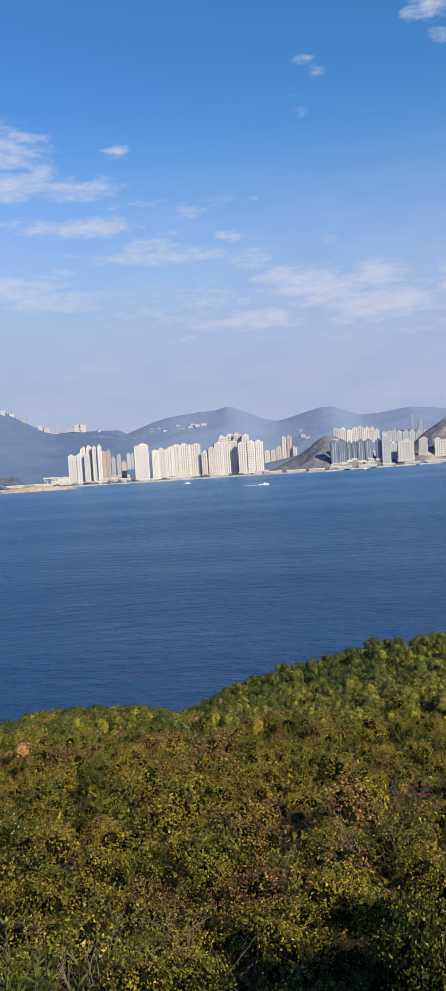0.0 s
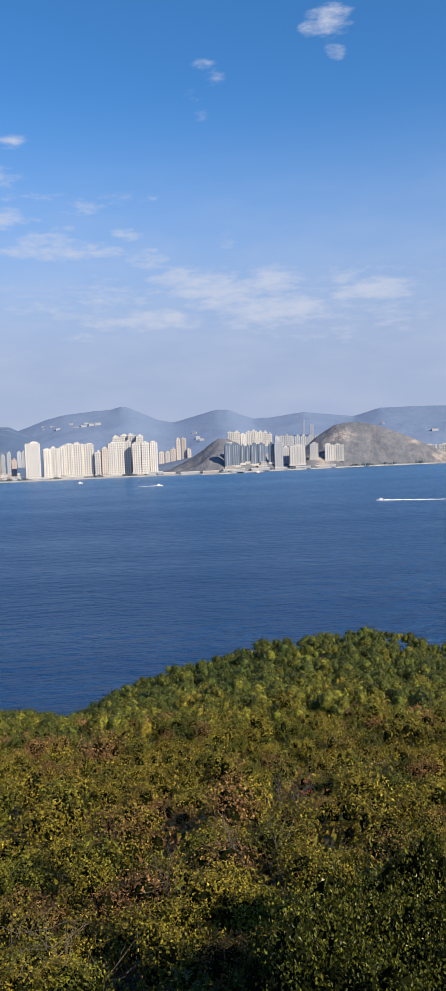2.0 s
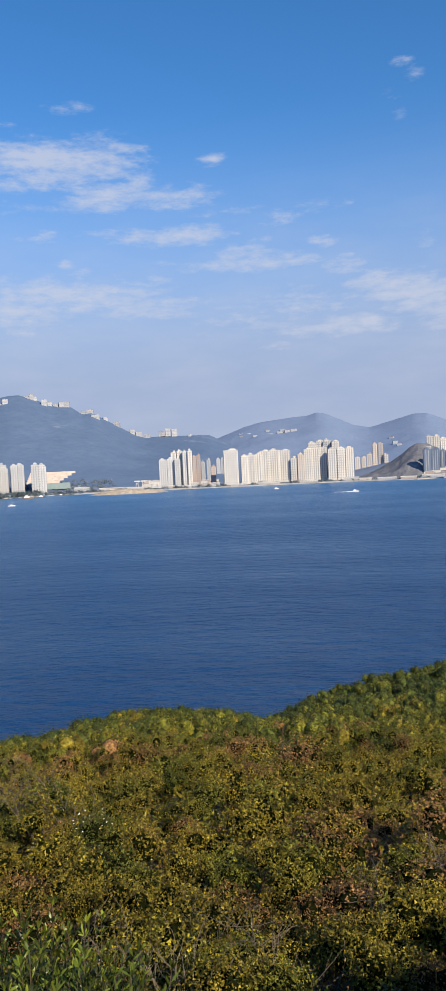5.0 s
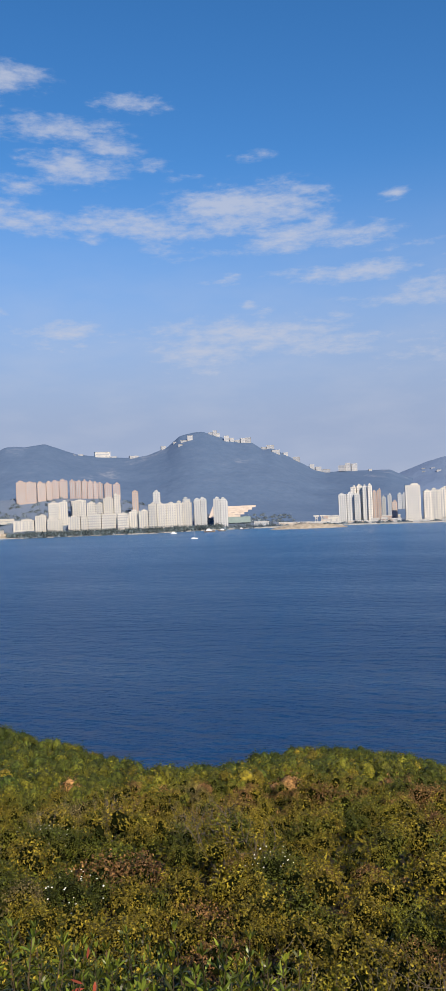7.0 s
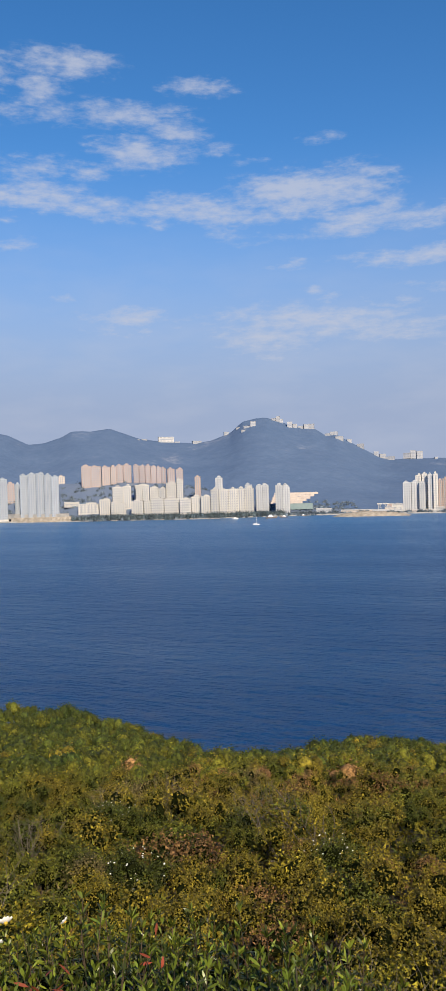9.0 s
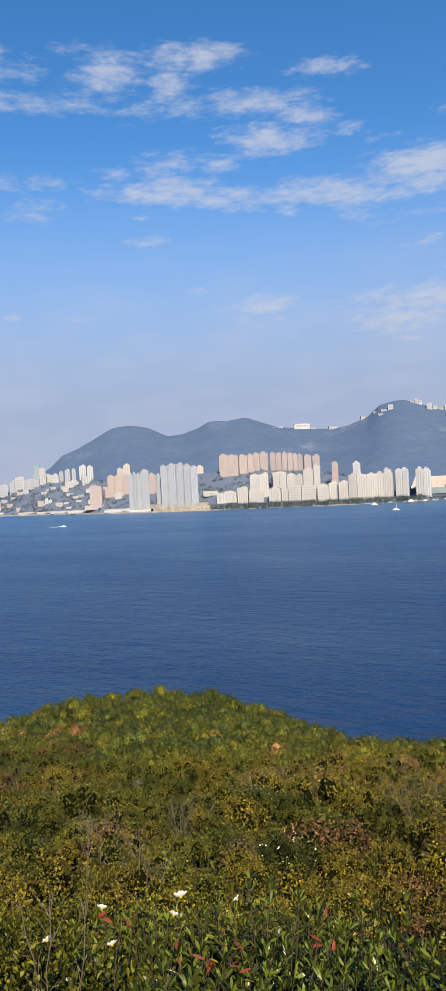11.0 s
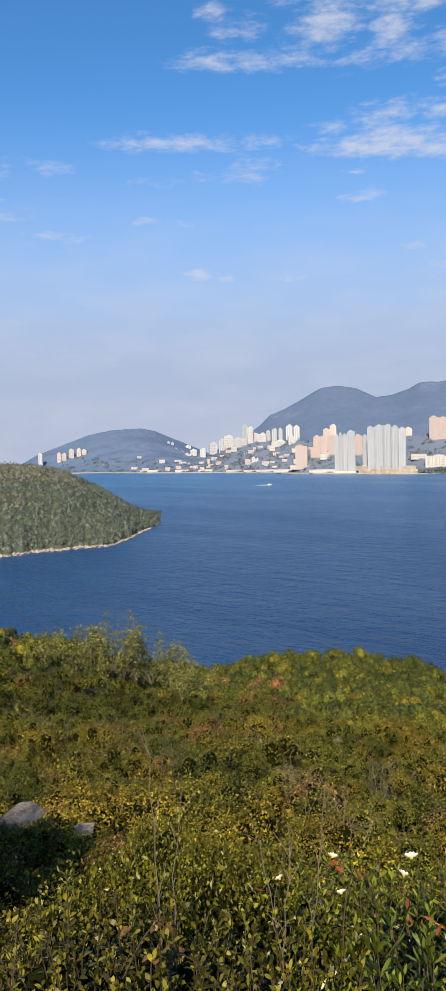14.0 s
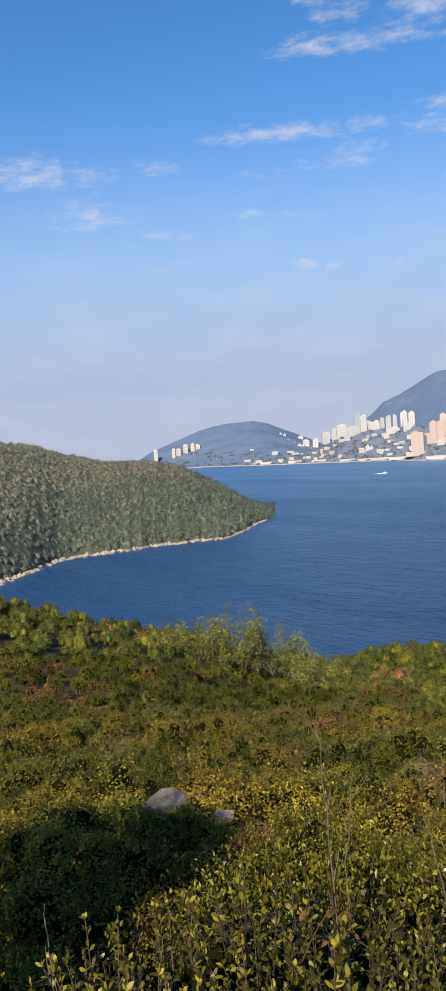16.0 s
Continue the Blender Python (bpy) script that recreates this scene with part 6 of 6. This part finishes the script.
for az, off, width, height, wall in ((12.0, 22, 92, 8, "white"), (9.6, 60, 70, 6, "beige"), (11.3, 70, 36, 24, "slab"), (8.2, 24, 60, 5, "white"), (5.2, 14, 50, 5, "white"), (3.0, 12, 70, 4, "white"), (0.2, 12, 60, 4, "estate"),
                             (-2.9, 16, 46, 9, "white"), (-3.9, 14, 40, 5, "beige"), (-5.4, 14, 60, 5, "white"), (-6.9, 14, 50, 6, "pink"), (-8.6, 10, 70, 8, "white"), (-10.5, 10, 60, 7, "white"), (-12.0, 12, 40, 6, "white"), (-13.6, 12, 50, 6, "white"), (-15.2, 12, 70, 6, "slab"),
                             (14.6, 40, 60, 9, "beige"), (13.4, 60, 50, 8, "beige"), (16.5, 90, 50, 14, "grey"), (44.0, 30, 90, 9, "white"), (45.2, 40, 100, 7, "white"), (46.4, 30, 70, 6, "beige"), (41.4, 26, 90, 10, "white"), (43.0, 70, 70, 14, "beige"), (47.6, 40, 80, 6, "beige"), (49.8, 40, 60, 8, "white"), (34.6, 150, 50, 16, "estate"), (51.5, 30, 60, 8, "white"), (53.6, 40, 50, 8, "white")):
    shed(az, shore(az) + off, width, height, wall=wall)

infill = random.Random(17)
for k in range(80):
    az = infill.choice((infill.uniform(41, 50), infill.uniform(41, 50), infill.uniform(6.5, 12), infill.uniform(42, 52), infill.uniform(-14, -8), infill.uniform(50, 57)))
    off = infill.uniform(30, 330)
    shed(az, shore(az) + off, infill.uniform(12, 30), infill.uniform(6, 20), infill.uniform(10, 18), infill.choice(("white", "beige", "grey", "estate", "pink")), "small pale low-rise block on the town slope")


def house(az, dist, base, width, height, wall="grey", label="white villa high on the wooded ridge"):
    """A house on the mountain: walls on a deep foundation, a flat roof with an overhang, a band of windows."""
    while dist > 3300 and land_z(az, dist - 25) > base + 4:
        dist -= 25
    at = bearing(az, dist)
    ob = thing("villa", pose(at.x, at.y, base - 12, 0, 0, az + tower_rng.uniform(-20, 20)), label, "house", "houses on the ridge")
    deep = min(width * 0.6, 22)
    walls = part("wall", box_mesh((-width / 2, width / 2, -deep / 2, deep / 2, 0, height + 12)), FACADE[wall], ob)
    part("roof", box_mesh((-width / 2 - 1, width / 2 + 1, -deep / 2 - 1, deep / 2 + 1, height + 12, height + 13)), ROOF_GREY, ob)
    part("window_band", box_mesh((-width * 0.42, width * 0.42, -deep / 2 - 0.15, -deep / 2 + 0.15, height * 0.45 + 12, height * 0.7 + 12)), WINDOW, walls)


house(19.63, 4245, 448, 20, 23, "villa")
house(19.94, 4245, 445, 20, 16, "villa")
house(19.40, 4245, 441, 17, 16, "villa")
house(18.80, 4245, 400, 27, 36, "villa")
house(18.43, 4245, 399, 24, 26, "villa")
house(18.02, 4245, 395, 27, 20, "villa")
house(17.62, 4245, 397, 27, 26, "villa")
house(17.22, 4245, 399, 27, 26, "villa")
house(16.11, 4245, 353, 27, 17, "villa")
house(15.64, 4245, 359, 37, 20, "villa")
house(15.28, 4245, 328, 41, 20, "villa")
house(14.59, 4245, 326, 24, 10, "villa")
house(13.79, 4245, 290, 34, 20, "villa")
house(12.71, 4245, 246, 24, 20, "villa")
house(12.27, 4245, 232, 31, 20, "villa")
house(11.71, 4245, 220, 41, 17, "villa")
house(10.57, 4245, 236, 34, 17, "villa")
house(10.16, 4245, 235, 27, 30, "villa")
house(9.72, 4245, 233, 31, 27, "villa")
house(8.60, 4245, 213, 17, 13, "villa")
house(27.78, 4245, 350, 82, 27, "slab")
house(29.80, 4245, 355, 20, 10, "villa")
house(29.31, 4245, 354, 27, 13, "villa")
house(26.97, 4245, 341, 27, 10, "villa")
house(25.56, 4245, 337, 48, 14, "villa")
house(22.48, 4245, 400, 24, 14, "villa")
house(21.89, 4245, 401, 31, 14, "villa")
house(21.45, 4245, 407, 27, 31, "villa")
house(23.41, 4245, 382, 24, 14, "villa")
house(22.15, 4245, 378, 20, 14, "villa")
house(4.89, 4640, 213, 19, 11, "villa")
house(4.88, 4640, 195, 15, 11, "villa")
house(4.26, 4640, 216, 22, 7, "villa")
house(3.88, 4640, 196, 22, 11, "villa")
house(2.96, 4640, 223, 19, 11, "villa")
house(2.66, 4640, 201, 33, 11, "villa")
house(2.06, 4640, 206, 30, 15, "villa")
house(1.90, 4640, 220, 26, 15, "villa")
house(1.50, 4640, 212, 33, 15, "villa")
house(1.10, 4640, 215, 33, 15, "villa")
house(-5.81, 4640, 148, 22, 15, "villa")
house(-6.34, 4640, 110, 22, 15, "villa")
house(-6.03, 4640, 118, 22, 18, "villa")
house(-22.83, 4640, 120, 30, 14, "villa")
house(-19.31, 4640, 167, 11, 18, "villa")

# two lattice towers by the water
for az in (12.55, 12.1):
    dist = shore(az) + 40
    at = bearing(az, dist)
    ob = thing("lattice_tower", pose(at.x, at.y, 3.5, 0, 0, az), "grey steel lattice tower with a head frame", "tower", "lattice towers")
    legs = []
    for sx, sy in ((-1, -1), (1, -1), (1, 1), (-1, 1)):
        legs.append((np.array([[sx * 6, sy * 6, 0], [sx * 4, sy * 4, 14], [sx * 3.2, sy * 3.2, 28]], float), [0.8, 0.7, 0.6]))
    for leg in legs:
        v, f = tubes([leg], 4)
        mesh_object("leg", v, f, [ROOF_GREY], parent=ob)
    braces = []
    for z0, z1, w0, w1 in ((2, 12, 5.6, 4.3), (14, 24, 4.0, 3.4)):
        for a, b in (((-1, -1), (1, -1)), ((1, -1), (-1, -1)), ((-1, 1), (1, 1)), ((1, 1), (-1, 1))):
            braces.append((np.array([[a[0] * w0, a[1] * w0, z0], [b[0] * w1, b[1] * w1, z1]], float), [0.4, 0.4]))
    for brace in braces:
        v, f = tubes([brace], 4)
        mesh_object("brace", v, f, [ROOF_GREY], parent=ob)
    part("head_frame", box_mesh((-9, 9, -4, 4, 26, 30)), ROOF_GREY, ob)

# the cut slope with its benches and netting
at = bearing(18.6, shore(18.6) + 190)
cut = thing("cut_slope", pose(at.x, at.y, 22, 0, 0, 18.6), "pale stepped rock cutting with green netting below", "cutting")
for k in range(5):
    bm = bmesh.new()
    z0, back = 14 + 7.5 * k, 16 * k
    xs = np.linspace(-82 + 3 * k, 84 - 14 * (4 - k), 14)
    low = [bm.verts.new((x, back + 3 * noise.noise(Vector((x * 0.08, k, 0))), z0 + 1.2 * noise.noise(Vector((x * 0.1, k, 3))))) for x in xs]
    high = [bm.verts.new((x, back + 6 + 3 * noise.noise(Vector((x * 0.08, k, 1))), z0 + 7.2 + 1.0 * noise.noise(Vector((x * 0.1, k, 7))))) for x in xs]
    rear = [bm.verts.new((x, back + 20, z0 + 7.4)) for x in xs]
    for j in range(13):
        bm.faces.new((low[j], low[j + 1], high[j + 1], high[j]))
        bm.faces.new((high[j], high[j + 1], rear[j + 1], rear[j]))
    part("bench", bm, CUT_ROCK, cut)
bm = bmesh.new()
xs = np.linspace(-40, 62, 12)
low = [bm.verts.new((x, -26, -6 + noise.noise(Vector((x * 0.1, 0, 0))))) for x in xs]
high = [bm.verts.new((x, -3, 14 + noise.noise(Vector((x * 0.1, 5, 0))))) for x in xs]
for j in range(11):
    bm.faces.new((low[j], low[j + 1], high[j + 1], high[j]))
part("netting", bm, NET, cut, "sea-green slope netting")

# the rocky islet
bm = bmesh.new()
bmesh.ops.create_grid(bm, x_segments=60, y_segments=16, size=1.0)
for v in bm.verts:
    u, s = v.co.x, v.co.y
    rim = max(0.0, 1 - abs(u) ** 2.2) * max(0.0, 1 - abs(s) ** 2)
    v.co = Vector((u * 122, s * 34, -2.5 + 17 * rim ** 0.8 + 2.5 * noise.noise(Vector((u * 9, s * 3, 1))) * rim ** 0.3))
at = bearing(13.1, 2415)
data = bpy.data.meshes.new("islet")
bm.to_mesh(data)
bm.free()
data.materials.append(SHORE_ROCK)
islet = new("islet", data)
islet.matrix_world = pose(at.x, at.y, 0, 0, 0, 13)
tagged(islet, "low pale rocky islet off the built-up shore", "islet", kind="structure")
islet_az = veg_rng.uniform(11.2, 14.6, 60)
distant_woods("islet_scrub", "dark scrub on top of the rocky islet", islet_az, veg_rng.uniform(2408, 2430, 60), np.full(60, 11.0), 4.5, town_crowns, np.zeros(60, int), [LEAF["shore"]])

# the pale podium and rock face under the waterside towers
for az0, az1, z0, z1, out, name, material, label in ((34.8, 39.0, 14, 26, 24, "podium", QUAY, "pale curved podium under the waterside towers"), (34.6, 38.8, 0, 16, 2, "rock_face", SHORE_ROCK, "bare rock face at the water's edge")):
    bm = bmesh.new()
    rows = []
    for az in np.linspace(az0, az1, 25):
        edge = shore(az) + out - 10 * math.sin(math.pi * (az - az0) / (az1 - az0)) + (4 * noise.noise(Vector((az * 3, 0, 2))) if name == "rock_face" else 0)
        rows.append([bm.verts.new(bearing(az, edge + d, z)) for d, z in ((0, z0 - 3), (6 if name == "rock_face" else 0.5, z1), (70, z1), (72, z0 - 3))])
    for a, b in zip(rows, rows[1:]):
        for j in range(3):
            bm.faces.new((a[j], b[j], b[j + 1], a[j + 1]))
    bmesh.ops.recalc_face_normals(bm, faces=bm.faces)
    data = bpy.data.meshes.new(name)
    bm.to_mesh(data)
    bm.free()
    data.materials.append(material)
    tagged(new(name, data), label, "podium" if name == "podium" else "rock", kind="structure")

# loose rocks along the headland's waterline
rock_v, rock_f, base = [], [], 0
for k in range(420):
    az = 53.6 + 20 * near_rng.uniform() ** 1.0
    at = np.array(bearing(az, float(head_near(np.float64(az))) + near_rng.uniform(-16, 2), near_rng.uniform(-0.4, 0.6)))
    s = near_rng.uniform(0.8, 3.2) * np.array([near_rng.uniform(0.7, 1.6), 1.0, near_rng.uniform(0.4, 0.8)])
    ball = np.array([[1, 0, 0], [-1, 0, 0], [0, 1, 0], [0, -1, 0], [0, 0, 1], [0, 0, -1]], float) * near_rng.uniform(0.7, 1.2, (6, 1))
    rock_v.append(at + ball * s)
    rock_f.append(np.array([[0, 2, 4], [2, 1, 4], [1, 3, 4], [3, 0, 4], [2, 0, 5], [1, 2, 5], [3, 1, 5], [0, 3, 5]]) + base)
    base += 6
rocks = mesh_object("shore_rocks", np.concatenate(rock_v), np.concatenate(rock_f), [SHORE_ROCK])
tagged(rocks, "pale wave-washed rocks along the headland's waterline", "rocks", kind="stuff")
